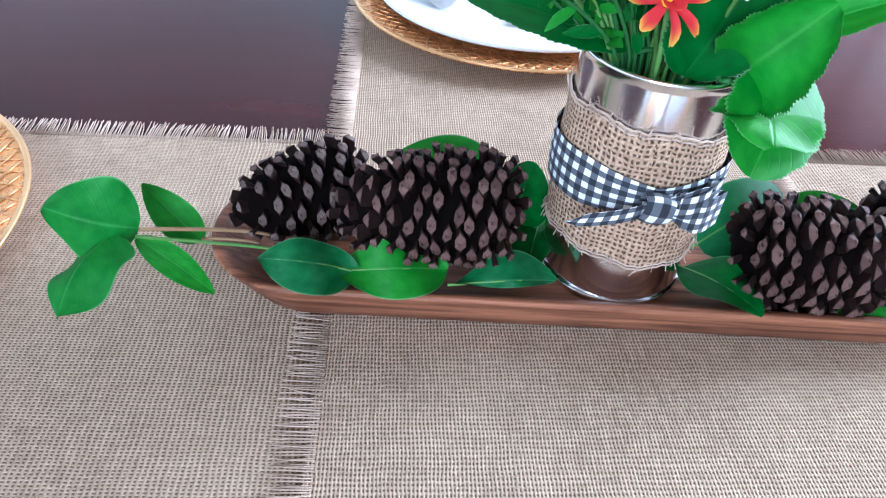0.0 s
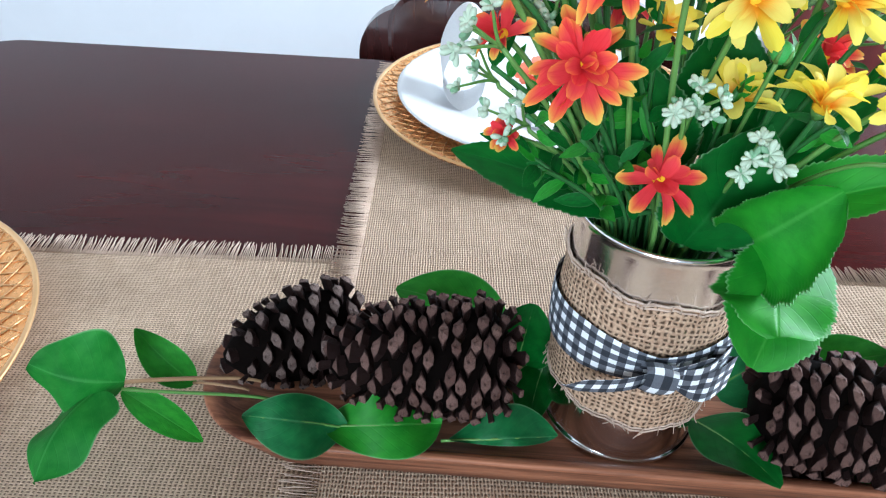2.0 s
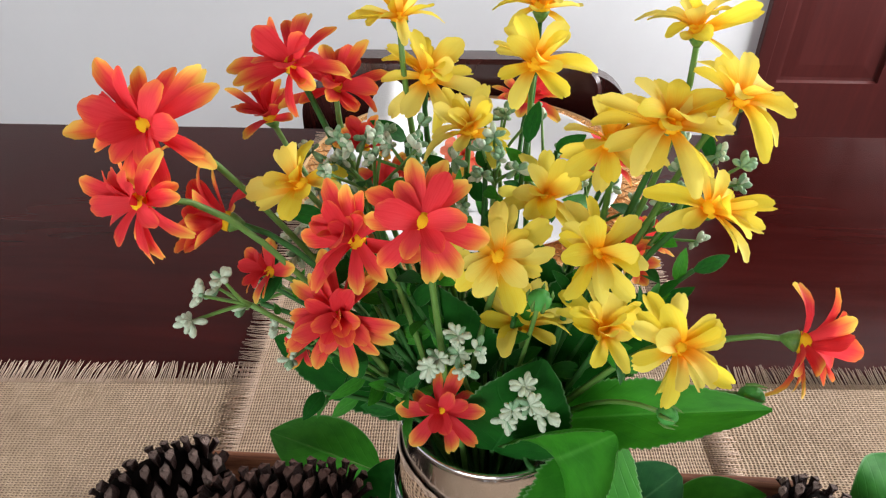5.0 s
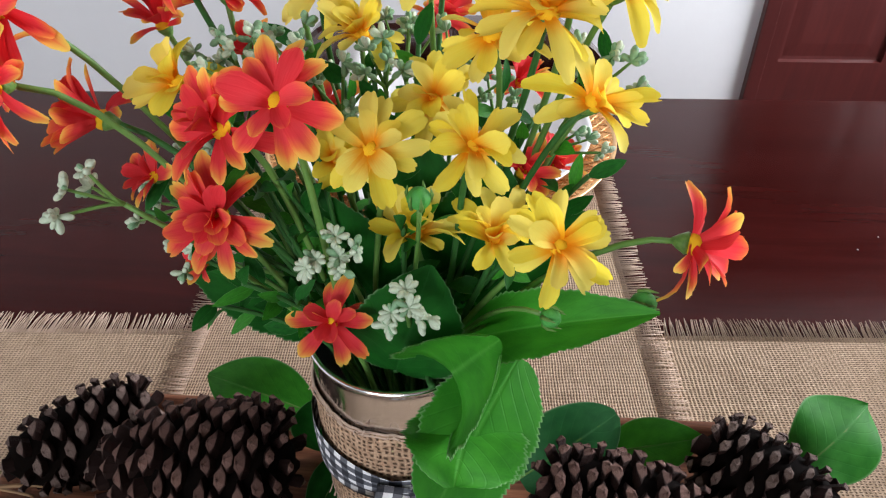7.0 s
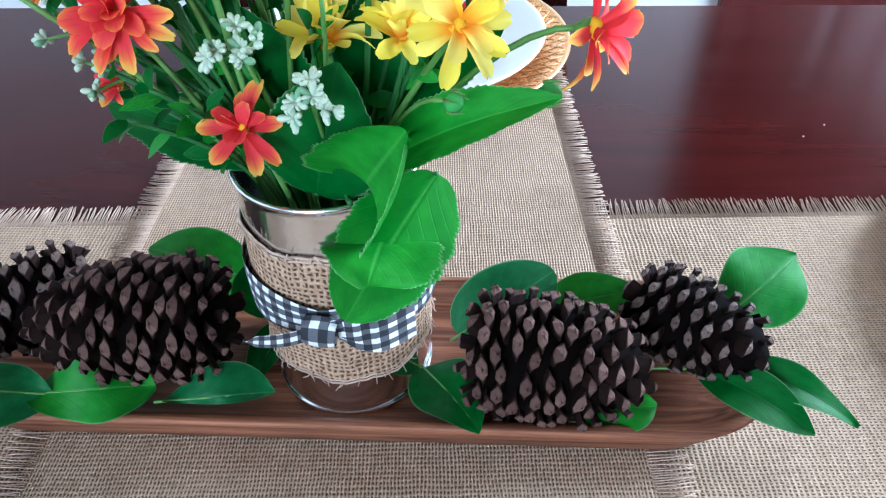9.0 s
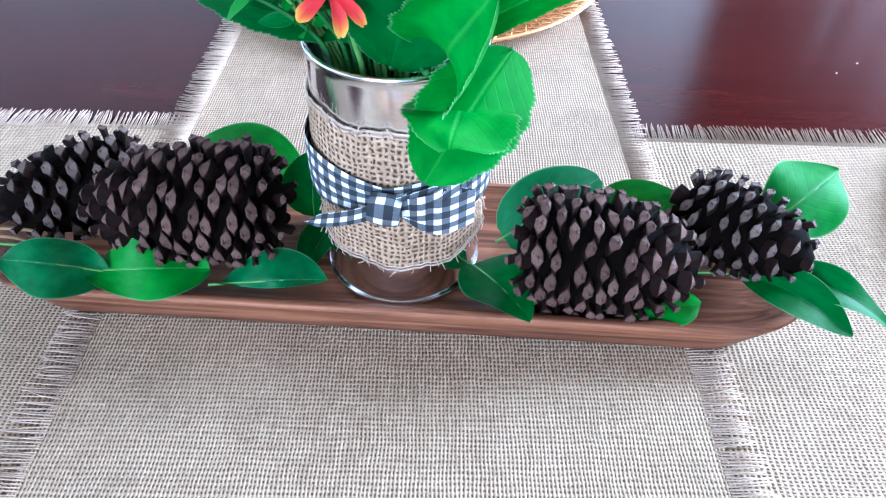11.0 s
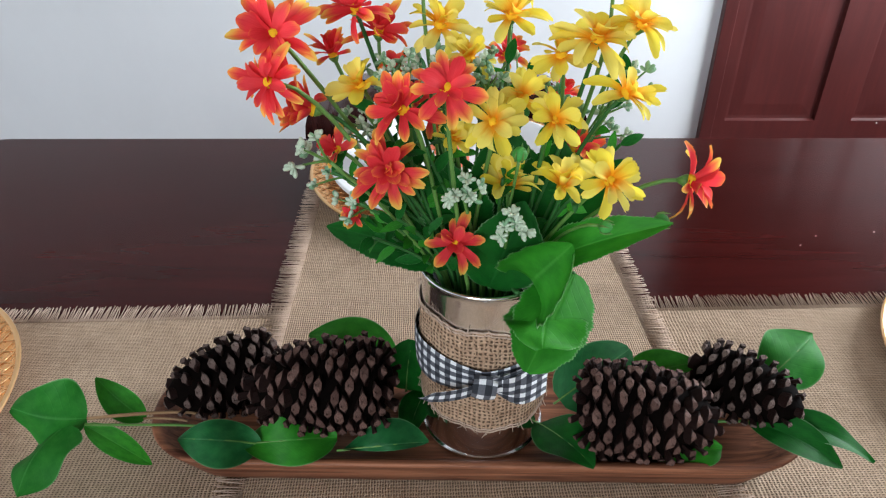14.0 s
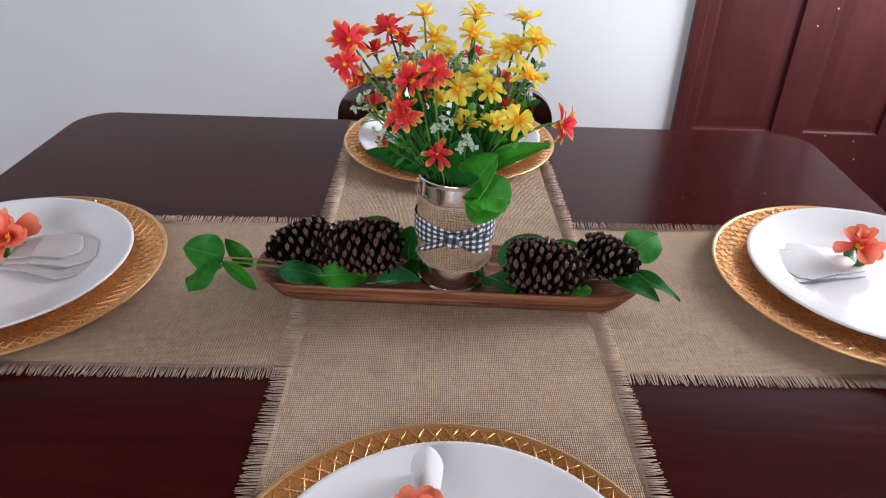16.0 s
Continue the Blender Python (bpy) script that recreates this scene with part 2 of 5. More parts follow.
M_FRINGE = plain("burlap_thread", (0.42, 0.30, 0.225), (0.64, 0.49, 0.39), 0.9, big=40, small=600, shine=0.1)
M_TABLE = wood("dark_varnished_wood", (0.029, 0.0028, 0.0023), (0.046, 0.0048, 0.0038), 0.15, (2.2, 22, 22), 0.0, 0.03, 0.13)
M_TRAY = wood("acacia_wood", (0.072, 0.022, 0.0115), (0.45, 0.185, 0.096), 0.48, (4, 90, 90), 0.0, 0.4, 0.25)
M_CHAIR = wood("chair_wood", (0.026, 0.0050, 0.0042), (0.052, 0.0105, 0.0085), 0.22, (20, 20, 3), 0.3, 0.05)
M_DOOR = wood("maroon_door", (0.057, 0.0080, 0.0073), (0.084, 0.0125, 0.0109), 0.40, (24, 24, 2), 0.2, 0.08)
M_PLATE = plain("white_porcelain", (0.70, 0.71, 0.72), (0.74, 0.75, 0.76), 0.16, small=20, relief=0.0, spread=0.03, coat=0.1, grain=0.02)
M_NAPKIN = plain("white_linen", (0.66, 0.66, 0.66), (0.76, 0.76, 0.76), 0.85, big=20, small=700, relief=0.5, depth=0.0005)
M_PIPING = plain("grey_thread", (0.20, 0.20, 0.21), (0.32, 0.32, 0.33), 0.8, big=60, small=600)
M_NAPKIN_GREY = plain("grey_linen", (0.36, 0.345, 0.335), (0.47, 0.45, 0.44), 0.85, big=20, small=700, relief=0.5, depth=0.0005)
M_WALL = plain("white_wall_paint", (0.72, 0.735, 0.75), (0.77, 0.785, 0.80), 0.7, big=1.2, small=30, relief=0.02, depth=0.002, grain=0.04)
M_CEIL = plain("ceiling_boards", (0.13, 0.095, 0.072), (0.18, 0.135, 0.105), 0.8, big=1.5, small=60)
M_FLOOR = plain("red_brown_floor_tile", (0.050, 0.014, 0.011), (0.080, 0.024, 0.018), 0.35, big=3, small=40)
M_GOLD = plain("copper_gold_lacquer", (0.75, 0.345, 0.110), (0.83, 0.415, 0.150), 0.28, 0.78, big=14, small=260, relief=0.12, depth=0.0005, grain=0.15)
M_ROPE = plain("pale_gold_lacquer", (0.77, 0.455, 0.205), (0.84, 0.525, 0.260), 0.32, 0.85, big=20, small=300, relief=0.1, depth=0.0004, grain=0.15)


def steel():
    m, nt, no, li, b = nodes_of("tin_plate_steel")
    n = fuzz(nt, coords(nt, "Object", (40, 40, 900)), 1.0, 3)
    n2 = fuzz(nt, coords(nt), 30, 3)
    li.new(mix(nt, n2, (0.84, 0.84, 0.85), (0.92, 0.92, 0.93)), b.inputs["Base Color"])
    b.inputs["Metallic"].default_value = 1.0
    b.inputs["Anisotropic"].default_value, b.inputs["Anisotropic Rotation"].default_value = 0.5, 0.25
    tg = nt.nodes.new("ShaderNodeTangent")
    tg.direction_type, tg.axis = "RADIAL", "Z"
    li.new(tg.outputs[0], b.inputs["Tangent"])
    li.new(val(nt, "MULTIPLY_ADD", n2, 0.07, 0.12), b.inputs["Roughness"])
    bump(nt, b, n, 0.06, 0.0004)
    return m


def gingham():
    """Woven check: two sets of stripes give white, grey and near-black squares."""
    m, nt, no, li, b = nodes_of("gingham_ribbon_cloth")
    tc = nt.nodes.new("ShaderNodeTexCoord")
    sp = nt.nodes.new("ShaderNodeSeparateXYZ")
    li.new(tc.outputs["UV"], sp.inputs[0])
    k = 2 * math.pi / 0.0068
    sx = val(nt, "GREATER_THAN", val(nt, "SINE", val(nt, "MULTIPLY", sp.outputs[0], k)), 0.0)
    sy = val(nt, "GREATER_THAN", val(nt, "SINE", val(nt, "MULTIPLY_ADD", sp.outputs[1], k, 0.6)), 0.0)
    f = val(nt, "MULTIPLY", val(nt, "ADD", sx, sy), 0.5)
    n = fuzz(nt, coords(nt, "UV", (1500, 1500, 1)), 1.0, 2)
    white = mix(nt, n, (0.66, 0.68, 0.70), (0.82, 0.83, 0.84))
    dark = mix(nt, n, (0.006, 0.008, 0.014), (0.022, 0.026, 0.036))
    mid = mix(nt, n, (0.065, 0.07, 0.088), (0.13, 0.137, 0.157))
    col = mix(nt, val(nt, "GREATER_THAN", f, 0.25), white, mix(nt, val(nt, "GREATER_THAN", f, 0.75), mid, dark))
    li.new(col, b.inputs["Base Color"])
    b.inputs["Roughness"].default_value = 0.8
    bump(nt, b, n, 0.3, 0.0003)
    return m


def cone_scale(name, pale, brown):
    """Bract with a paler, weathered tip; its body colour is darkened to hold the gap shade."""
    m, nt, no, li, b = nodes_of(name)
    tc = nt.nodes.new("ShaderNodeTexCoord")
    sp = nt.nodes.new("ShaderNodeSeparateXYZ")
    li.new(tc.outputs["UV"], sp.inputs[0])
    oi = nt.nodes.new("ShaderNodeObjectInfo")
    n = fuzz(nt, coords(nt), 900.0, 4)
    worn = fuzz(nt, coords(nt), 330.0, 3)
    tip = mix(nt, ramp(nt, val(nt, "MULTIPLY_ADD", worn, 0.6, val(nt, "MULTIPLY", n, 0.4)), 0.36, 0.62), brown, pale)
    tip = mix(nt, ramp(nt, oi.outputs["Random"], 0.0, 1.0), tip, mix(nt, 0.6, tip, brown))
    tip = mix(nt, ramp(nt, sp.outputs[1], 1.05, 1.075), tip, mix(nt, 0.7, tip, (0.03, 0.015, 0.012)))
    # blade below the tip: brown taken almost to black as shade between scales
    shaded_body = mix(nt, n, (0.006, 0.0026, 0.0021), (0.023, 0.0092, 0.0074))
    li.new(mix(nt, ramp(nt, val(nt, "MULTIPLY_ADD", worn, 0.05, sp.outputs[1]), 0.968, 1.012), shaded_body, tip), b.inputs["Base Color"])
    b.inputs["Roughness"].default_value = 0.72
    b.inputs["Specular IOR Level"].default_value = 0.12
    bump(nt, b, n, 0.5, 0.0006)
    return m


M_STEEL, M_GINGHAM = steel(), gingham()
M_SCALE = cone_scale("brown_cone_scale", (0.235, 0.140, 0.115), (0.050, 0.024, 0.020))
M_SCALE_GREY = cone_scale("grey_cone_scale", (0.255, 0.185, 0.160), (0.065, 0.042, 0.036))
# near-black rather than wood brown: shade between the scales, put into the core's colour
M_CORE_SHADE = plain("pine_cone_core_shade", (0.0015, 0.0008, 0.0006), (0.003, 0.0015, 0.001), 0.9, big=60, small=500, shine=0.05)


# ---- building helpers ----
WORLD = {}
UP = Vector((0, 0, 1))


def thing(name, at, label, category, group="", kind=""):
    e = new(name)
    e.empty_display_size = 0.02
    e.location = at
    WORLD[e] = Matrix.Translation(at)
    return tagged(e, label, category, group, kind)


def mesh_of(src, name, smooth=True):
    if isinstance(src, bpy.types.Mesh):
        return src
    me = bpy.data.meshes.new(name)
    if isinstance(src, bmesh.types.BMesh):
        bmesh.ops.recalc_face_normals(src, faces=src.faces)
        src.to_mesh(me)
        src.free()
    else:
        verts, faces, uvs = src
        me.from_pydata([tuple(v) for v in verts], [], faces)
        if uvs:
            lay = me.uv_layers.new(name="UVMap")
            for lo in me.loops:
                lay.data[lo.index].uv = uvs[lo.vertex_index]
    if smooth:
        me.polygons.foreach_set("use_smooth", [True] * len(me.polygons))
    return me


def part(name, src, material, parent=None, label="", m=None, smooth=True):
    me = mesh_of(src, name, smooth)
    if not me.materials:
        me.materials.append(material)
    ob = new(name, me)
    m = m or Matrix()
    if parent is not None:
        ob.parent = parent
        ob.matrix_parent_inverse = WORLD[parent].inverted()
    ob.matrix_basis = m
    WORLD[ob] = m
    if label:
        ob["label"] = label
    return ob


def box(bm, lo, hi, bevel=0.0, segs=2, m=None):
    made = bmesh.ops.create_cube(bm, size=1.0)["verts"]
    for v in made:
        v.co = Vector([lo[i] + (v.co[i] + 0.5) * (hi[i] - lo[i]) for i in range(3)])
    if m:
        bmesh.ops.transform(bm, matrix=m, verts=made)
    if bevel:
        edges = list({e for v in made for e in v.link_edges})
        bmesh.ops.bevel(bm, geom=edges, offset=bevel, segments=segs, affect="EDGES", profile=0.5)


def boxes(*items, bevel=0.0, segs=2):
    bm = bmesh.new()
    for lo, hi in items:
        box(bm, lo, hi, bevel, segs)
    return bm


def rings(loops, close_first=True, close_last=True, uv=None):
    """Skin through closed loops with the same number of points."""
    n = len(loops[0])
    verts = [p for lp in loops for p in lp]
    faces = []
    for k in range(len(loops) - 1):
        for i in range(n):
            j = (i + 1) % n
            faces.append((k * n + i, k * n + j, (k + 1) * n + j, (k + 1) * n + i))
    if close_first:
        faces.append(tuple(reversed(range(n))))
    if close_last:
        faces.append(tuple(range((len(loops) - 1) * n, len(loops) * n)))
    return verts, faces, uv


def lathe(profile, n, at=(0, 0, 0), wave=None, hollow=False):
    """Turns a profile of (radius, height) round the z axis; wave(angle, i) lifts a ring's points."""
    loops = []
    for i, (r, z) in enumerate(profile):
        loops.append([Vector((at[0] + r * math.cos(a), at[1] + r * math.sin(a), at[2] + z + (wave(a, i) if wave else 0))) for a in (2 * math.pi * k / n for k in range(n))])
    return rings(loops + loops[:1], False, False) if hollow else rings(loops)


def tube(points, radii, sides=6):
    pts = [Vector(p) for p in points]
    loops = []
    ref = Vector((0.3, 0.5, 0.81)).normalized()
    for i, p in enumerate(pts):
        d = (pts[min(i + 1, len(pts) - 1)] - pts[max(i - 1, 0)]).normalized()
        a = d.cross(ref)
        if a.length < 0.05:
            a = d.cross(Vector((1, 0, 0)))
        a.normalize()
        b = d.cross(a)
        r = radii[i] if isinstance(radii, (list, tuple)) else radii
        loops.append([p + r * (math.cos(2 * math.pi * k / sides) * a + math.sin(2 * math.pi * k / sides) * b) for k in range(sides)])
    return rings(loops)


def joined(pieces):
    """One mesh source from several."""
    verts, faces, uvs = [], [], []
    for v, f, u in pieces:
        o = len(verts)
        verts += v
        faces += [tuple(k + o for k in q) for q in f]
        uvs += u if u else [(0.5, 0.5)] * len(v)
    return verts, faces, uvs


def hermite(p0, p1, d0, d1, n):
    out = []
    for k in range(n + 1):
        t = k / n
        a, b, c, d = 2 * t**3 - 3 * t**2 + 1, t**3 - 2 * t**2 + t, -2 * t**3 + 3 * t**2, t**3 - t**2
        out.append(Vector(p0) * a + Vector(d0) * b + Vector(p1) * c + Vector(d1) * d)
    return out


def sheet(nu, nv, place, uv=None):
    """A bent sheet: place(u, v) with u and v from 0 to 1."""
    verts = [place(i / nu, j / nv) for j in range(nv + 1) for i in range(nu + 1)]
    uvs = [(uv(i / nu, j / nv) if uv else (i / nu, j / nv)) for j in range(nv + 1) for i in range(nu + 1)]
    faces = [(j * (nu + 1) + i, j * (nu + 1) + i + 1, (j + 1) * (nu + 1) + i + 1, (j + 1) * (nu + 1) + i) for j in range(nv) for i in range(nu)]
    return verts, faces, uvs


def frame_to(at, z_dir, y_hint=(0, 0, 1), size=1.0):
    z = Vector(z_dir).normalized()
    y = Vector(y_hint) - z * z.dot(Vector(y_hint))
    if y.length < 1e-3:
        y = Vector((1, 0, 0)) - z * z.x
    y.normalize()
    x = y.cross(z)
    return Matrix.Translation(at) @ Matrix((x, y, z)).transposed().to_4x4() @ Matrix.Scale(size, 4)


# ---- the room ----
TOP = 0.75


def slab(name, lo, hi, material, label, category, bevel=0.0):
    ob = part(name, boxes((lo, hi), bevel=bevel), material, smooth=False)
    return tagged(ob, label, category, kind="structure")


slab("floor", (-2.5, -2.6, -0.1), (2.4, 2.0, 0.0), M_FLOOR, "dark red-brown polished floor of the dining room", "floor")
slab("ceiling", (-2.5, -2.6, 2.6), (2.4, 2.0, 2.7), M_CEIL, "plain light brown boarded ceiling over the dining room", "ceiling")
slab("wall_west", (-2.45, -2.5, 0.0), (-2.3, 1.9, 2.6), M_WALL, "plain white painted wall beside the table", "wall")


def wall_with_hole(name, lo, hi, hole, along, label):
    """A wall as one mesh of four blocks round an opening; along: 0 where the wall runs in x, 1 in y."""
    (a0, a1), (z0, z1) = hole
    blocks = []
    for s0, s1, q0, q1 in ((lo[along], a0, lo[2], hi[2]), (a1, hi[along], lo[2], hi[2]), (a0, a1, lo[2], z0), (a0, a1, z1, hi[2])):
        if s1 - s0 < 0.001 or q1 - q0 < 0.001:
            continue
        p, q = list(lo), list(hi)
        p[along], q[along], p[2], q[2] = s0, s1, q0, q1
        blocks.append((tuple(p), tuple(q)))
    return tagged(part(name, boxes(*blocks), M_WALL, smooth=False), label, "wall", kind="structure")


wall_with_hole("wall_north", (-2.3, 1.715, 0.0), (2.05, 1.9, 2.6), ((0.745, 1.640), (0.0, 2.1)), 0, "white painted wall behind the table, slightly uneven")
wall_with_hole("wall_east", (2.05, -2.5, 0.0), (2.2, 1.9, 2.6), ((0.3, 1.6), (0.95, 2.15)), 1, "white painted wall with a wide window opening")
wall_with_hole("wall_south", (-2.3, -2.5, 0.0), (2.05, -2.35, 2.6), ((-1.35, 0.15), (1.0, 2.2)), 0, "white painted wall with a wide window opening")


def window(name, m, w, h, label):
    e = thing(name, m.translation, label, "window", kind="structure")
    f = 0.05
    part("window_frame", boxes(((-w / 2, -0.03, 0), (-w / 2 + f, 0.03, h)), ((w / 2 - f, -0.03, 0), (w / 2, 0.03, h)), ((-w / 2 + f, -0.03, 0), (w / 2 - f, 0.03, f)), ((-w / 2 + f, -0.03, h - f), (w / 2 - f, 0.03, h)), ((-0.02, -0.025, f), (0.02, 0.025, h - f))), M_DOOR, e, m=m, smooth=False)
    part("window_sill", boxes(((-w / 2 - 0.04, 0.03, -0.03), (w / 2 + 0.04, 0.13, 0.0)), bevel=0.006), M_WALL, e, m=m, smooth=False)


window("window_1", pose(2.06, 0.95, 0.951, 0, 0, 90), 1.29, 1.198, "wide dark-framed window in the white wall")
window("window_2", pose(-0.6, -2.39, 1.001, 0, 0, 0), 1.49, 1.198, "wide dark-framed window in the white wall")


def panel_door():
    e = thing("door_1", (1.2, 1.725, 0.0), "closed dark maroon panelled wooden door in the white wall", "door", kind="structure")
    y0 = 1.700
    part("door_frame", boxes(((0.745, y0 - 0.012, 0), (0.783, 1.83, 2.098)), ((1.602, y0 - 0.012, 0), (1.640, 1.83, 2.098)), ((0.783, y0 - 0.012, 2.06), (1.602, 1.83, 2.098)), bevel=0.003), M_DOOR, e, smooth=False)
    rails = [((0.785, y0, 0.01), (0.818, 1.740, 2.058)), ((1.096, y0, 0.01), (1.208, 1.740, 2.058)), ((1.470, y0, 0.01), (1.600, 1.740, 2.058))]
    for a, b in ((0.818, 1.096), (1.208, 1.470)):
        for z0, z1 in ((0.01, 0.303), (0.98, 1.10), (1.94, 2.058)):
            rails.append(((a, y0, z0), (b, 1.740, z1)))
    part("door_leaf", boxes(*rails), M_DOOR, e, smooth=False)
    for a, b in ((0.818, 1.096), (1.208, 1.470)):
        for z0, z1 in ((0.303, 0.98), (1.10, 1.94)):
            loops = [[Vector((x, y0 + dy, z)) for x, z in ((a + d, z0 + d), (b - d, z0 + d), (b - d, z1 - d), (a + d, z1 - d))] for d, dy in ((0.0, 0.0005), (0.004, 0.012), (0.012, 0.013), (0.050, 0.010))]
            part("door_panel", rings(loops, False, True), M_DOOR, e, "raised panel with bevelled edges", smooth=False)


panel_door()


def paint_speck(x, z, size, seed):
    rnd = random.Random(seed)
    pts = [[Vector((x + size * q * math.cos(a) * rnd.uniform(0.7, 1.3), 1.700 - d, z + size * q * math.sin(a) * rnd.uniform(0.7, 1.3))) for a in (2 * math.pi * k / 6 for k in range(6))] for q, d in ((1.0, -0.0005), (0.8, 0.0006), (0.3, 0.0009))]
    tagged(part("paint_speck", rings(pts), M_WALL), "tiny white paint speck on the maroon door", "paint speck", "paint specks on the door")


for k, (x, z) in enumerate(((1.394, 0.279), (1.417, 0.2095), (1.2885, 0.2960), (1.2000, 0.730), (1.150, 0.674))):
    paint_speck(x, z, 0.0030, 600 + k)

# ---- dining table and chair ----
def outline(hx, hy, r, n=10):
    """A rounded rectangle round the origin."""
    pts = []
    for cx, cy, a0 in ((hx - r, hy - r, 0), (-hx + r, hy - r, 90), (-hx + r, -hy + r, 180), (hx - r, -hy + r, 270)):
        for k in range(n + 1):
            a = radians(a0 + 90 * k / n)
            pts.append((cx + r * math.cos(a), cy + r * math.sin(a)))
    return pts


TABLE = pose(-0.031, 0.0015, 0, 0, 0, 0.3)


def dining_table():
    e = thing("dining_table", (-0.031, 0.0015, 0.0), "dark mahogany-stained glossy wooden dining table with rounded corners", "table")
    hx, hy = 0.652, 0.530
    loops = []
    for d, z in ((0.012, TOP - 0.032), (0.002, TOP - 0.026), (0.0, TOP - 0.014), (0.002, TOP - 0.004), (0.007, TOP)):
        loops.append([Vector((x, y, z)) for x, y in outline(hx - d, hy - d, 0.070 - d)])
    part("tabletop", rings(loops), M_TABLE, e, m=TABLE, smooth=False)
    a, b = hx - 0.09, hy - 0.09
    for lo, hi in (((-a, -b, 0.62), (a, -b + 0.022, 0.718)), ((-a, b - 0.022, 0.62), (a, b, 0.718)), ((-a, -b + 0.022, 0.62), (-a + 0.022, b - 0.022, 0.718)), ((a - 0.022, -b + 0.022, 0.62), (a, b - 0.022, 0.718))):
        part("apron", boxes((lo, hi), bevel=0.002), M_TABLE, e, m=TABLE, smooth=False)
    for sx in (-1, 1):
        for sy in (-1, 1):
            x, y = sx * (a - 0.06), sy * (b - 0.06)
            part("leg", rings([[Vector((x + s * px, y + s * py, z)) for px, py in outline(0.035, 0.035, 0.008, 3)] for s, z in ((0.72, 0.0), (1.0, 0.5), (1.0, 0.718))]), M_TABLE, e, m=TABLE, smooth=False)


dining_table()


def dining_chair():
    e = thing("dining_chair", (-0.027, 0.42, 0.0), "dark-stained wooden dining chair with rounded open back, pushed to the table", "chair")
    m = pose(-0.027, 0.405, 0, 0, 0, 0.5)
    part("seat", rings([[Vector((x, y, z)) for x, y in outline(hx, hy, 0.04)] for hx, hy, z in ((0.195, 0.175, 0.43), (0.2, 0.18, 0.437), (0.2, 0.18, 0.452), (0.192, 0.172, 0.46))]), M_CHAIR, e, m=m, smooth=False)
    y = 0.165

    def arch(inset):
        hw, top, r = 0.205 - inset, 0.788 - inset, 0.060 - inset
        pts = [(-hw, 0.46), (-hw, top - r)]
        pts += [(-hw + r - r * math.cos(radians(a)), top - r + r * math.sin(radians(a))) for a in range(10, 91, 10)]
        pts += [(hw - r + r * math.sin(radians(a)), top - r + r * math.cos(radians(a))) for a in range(0, 91, 10)]
        return pts + [(hw, 0.46)]

    out, inn = arch(0.0), arch(0.042)
    verts, faces = [], []
    for (xo, zo), (xi, zi) in zip(out, inn):
        for x, z in ((xo, zo), (xi, zi)):
            lean = 0.10 * (z - 0.46)
            verts += [Vector((x, y + lean, z)), Vector((x, y + 0.024 + lean, z))]
    for k in range(len(out) - 1):
        a, b = 4 * k, 4 * k + 4
        faces += [(a, b, b + 2, a + 2), (a + 1, a + 3, b + 3, b + 1), (a, a + 1, b + 1, b), (a + 2, b + 2, b + 3, a + 3)]
    faces += [(0, 2, 3, 1), (len(verts) - 4, len(verts) - 3, len(verts) - 1, len(verts) - 2)]
    part("back_frame", (verts, faces, None), M_CHAIR, e, m=m, smooth=False)
    part("crest_rail", rings([[Vector((x, y - 0.006 + q * 0.036 + 0.10 * (z + 0.30), z + 0.757)) for x, z in outline(0.168 - d, 0.048 - d, 0.040 - d, 8)] for q, d in ((0.0, 0.005), (0.12, 0.0), (0.88, 0.0), (1.0, 0.005))]), M_CHAIR, e, "glossy rounded crest rail", m=m, smooth=False)
    part("back_panel", (*sheet(12, 8, lambda u, v: Vector(((u - 0.5) * 0.330, y + 0.006 + 0.10 * (0.05 + 0.24 * v), 0.50 + 0.250 * v)))[:2], None), M_CHAIR, e, m=m)
    for sx in (-1, 1):
        for sy in (-1, 1):
            cx, cy = sx * 0.17, sy * 0.15
            part("leg", rings([[Vector((cx + s * px, cy + s * py, z)) for px, py in outline(0.02, 0.02, 0.004, 2)] for s, z in ((0.75, 0.0), (1.0, 0.43))]), M_CHAIR, e, m=m, smooth=False)


dining_chair()

# ---- burlap runners ----
RUN_TURN = 2.35


def runner(name, half_len, wide, m, label, lift, seed, cloth, taper=0.0):
    rnd = random.Random(seed)
    nx, ny = 160, 40

    def half(x):
        return wide - taper * x

    def place(u, v):
        x = (2 * u - 1) * half_len
        y = (2 * v - 1) * half(x)
        y += 0.0012 * noise.noise((x * 9, seed, 0)) * (abs(2 * v - 1) ** 4)
        return Vector((x, y, lift(x, y) + 0.0005 * (0.5 + 0.5 * noise.noise((x * 7, y * 7, seed)))))

    top = sheet(nx, ny, place)
    ob = part(name, top, cloth, m=m)
    tagged(ob, label, "table runner")
    fr = []
    for s in (-1, 1):
        x = -half_len
        while x < half_len:
            x += rnd.uniform(0.0010, 0.0020)
            length, lean = rnd.uniform(0.0135, 0.0175), 0.0035 * noise.noise((x * 14, s, seed)) + rnd.gauss(0, 0.0012)
            y0 = s * half(x) * 0.998
            z0 = lift(x, y0) + 0.0004
            p = [(x, y0 - s * 0.004, z0), (x + lean * 0.4, y0 + s * length * 0.5, z0 + rnd.uniform(0, 0.0009)), (x + lean, y0 + s * length, z0 + rnd.uniform(-0.0001, 0.0012))]
            fr.append(tube(p, [0.0005, 0.00045, 0.00028], 3))
    f = part("fringe", joined(fr), M_FRINGE, ob, "frayed loose thread fringe")
    f.matrix_parent_inverse = Matrix()
    f.matrix_basis = Matrix()
    f["kind"] = "stuff"
    return ob


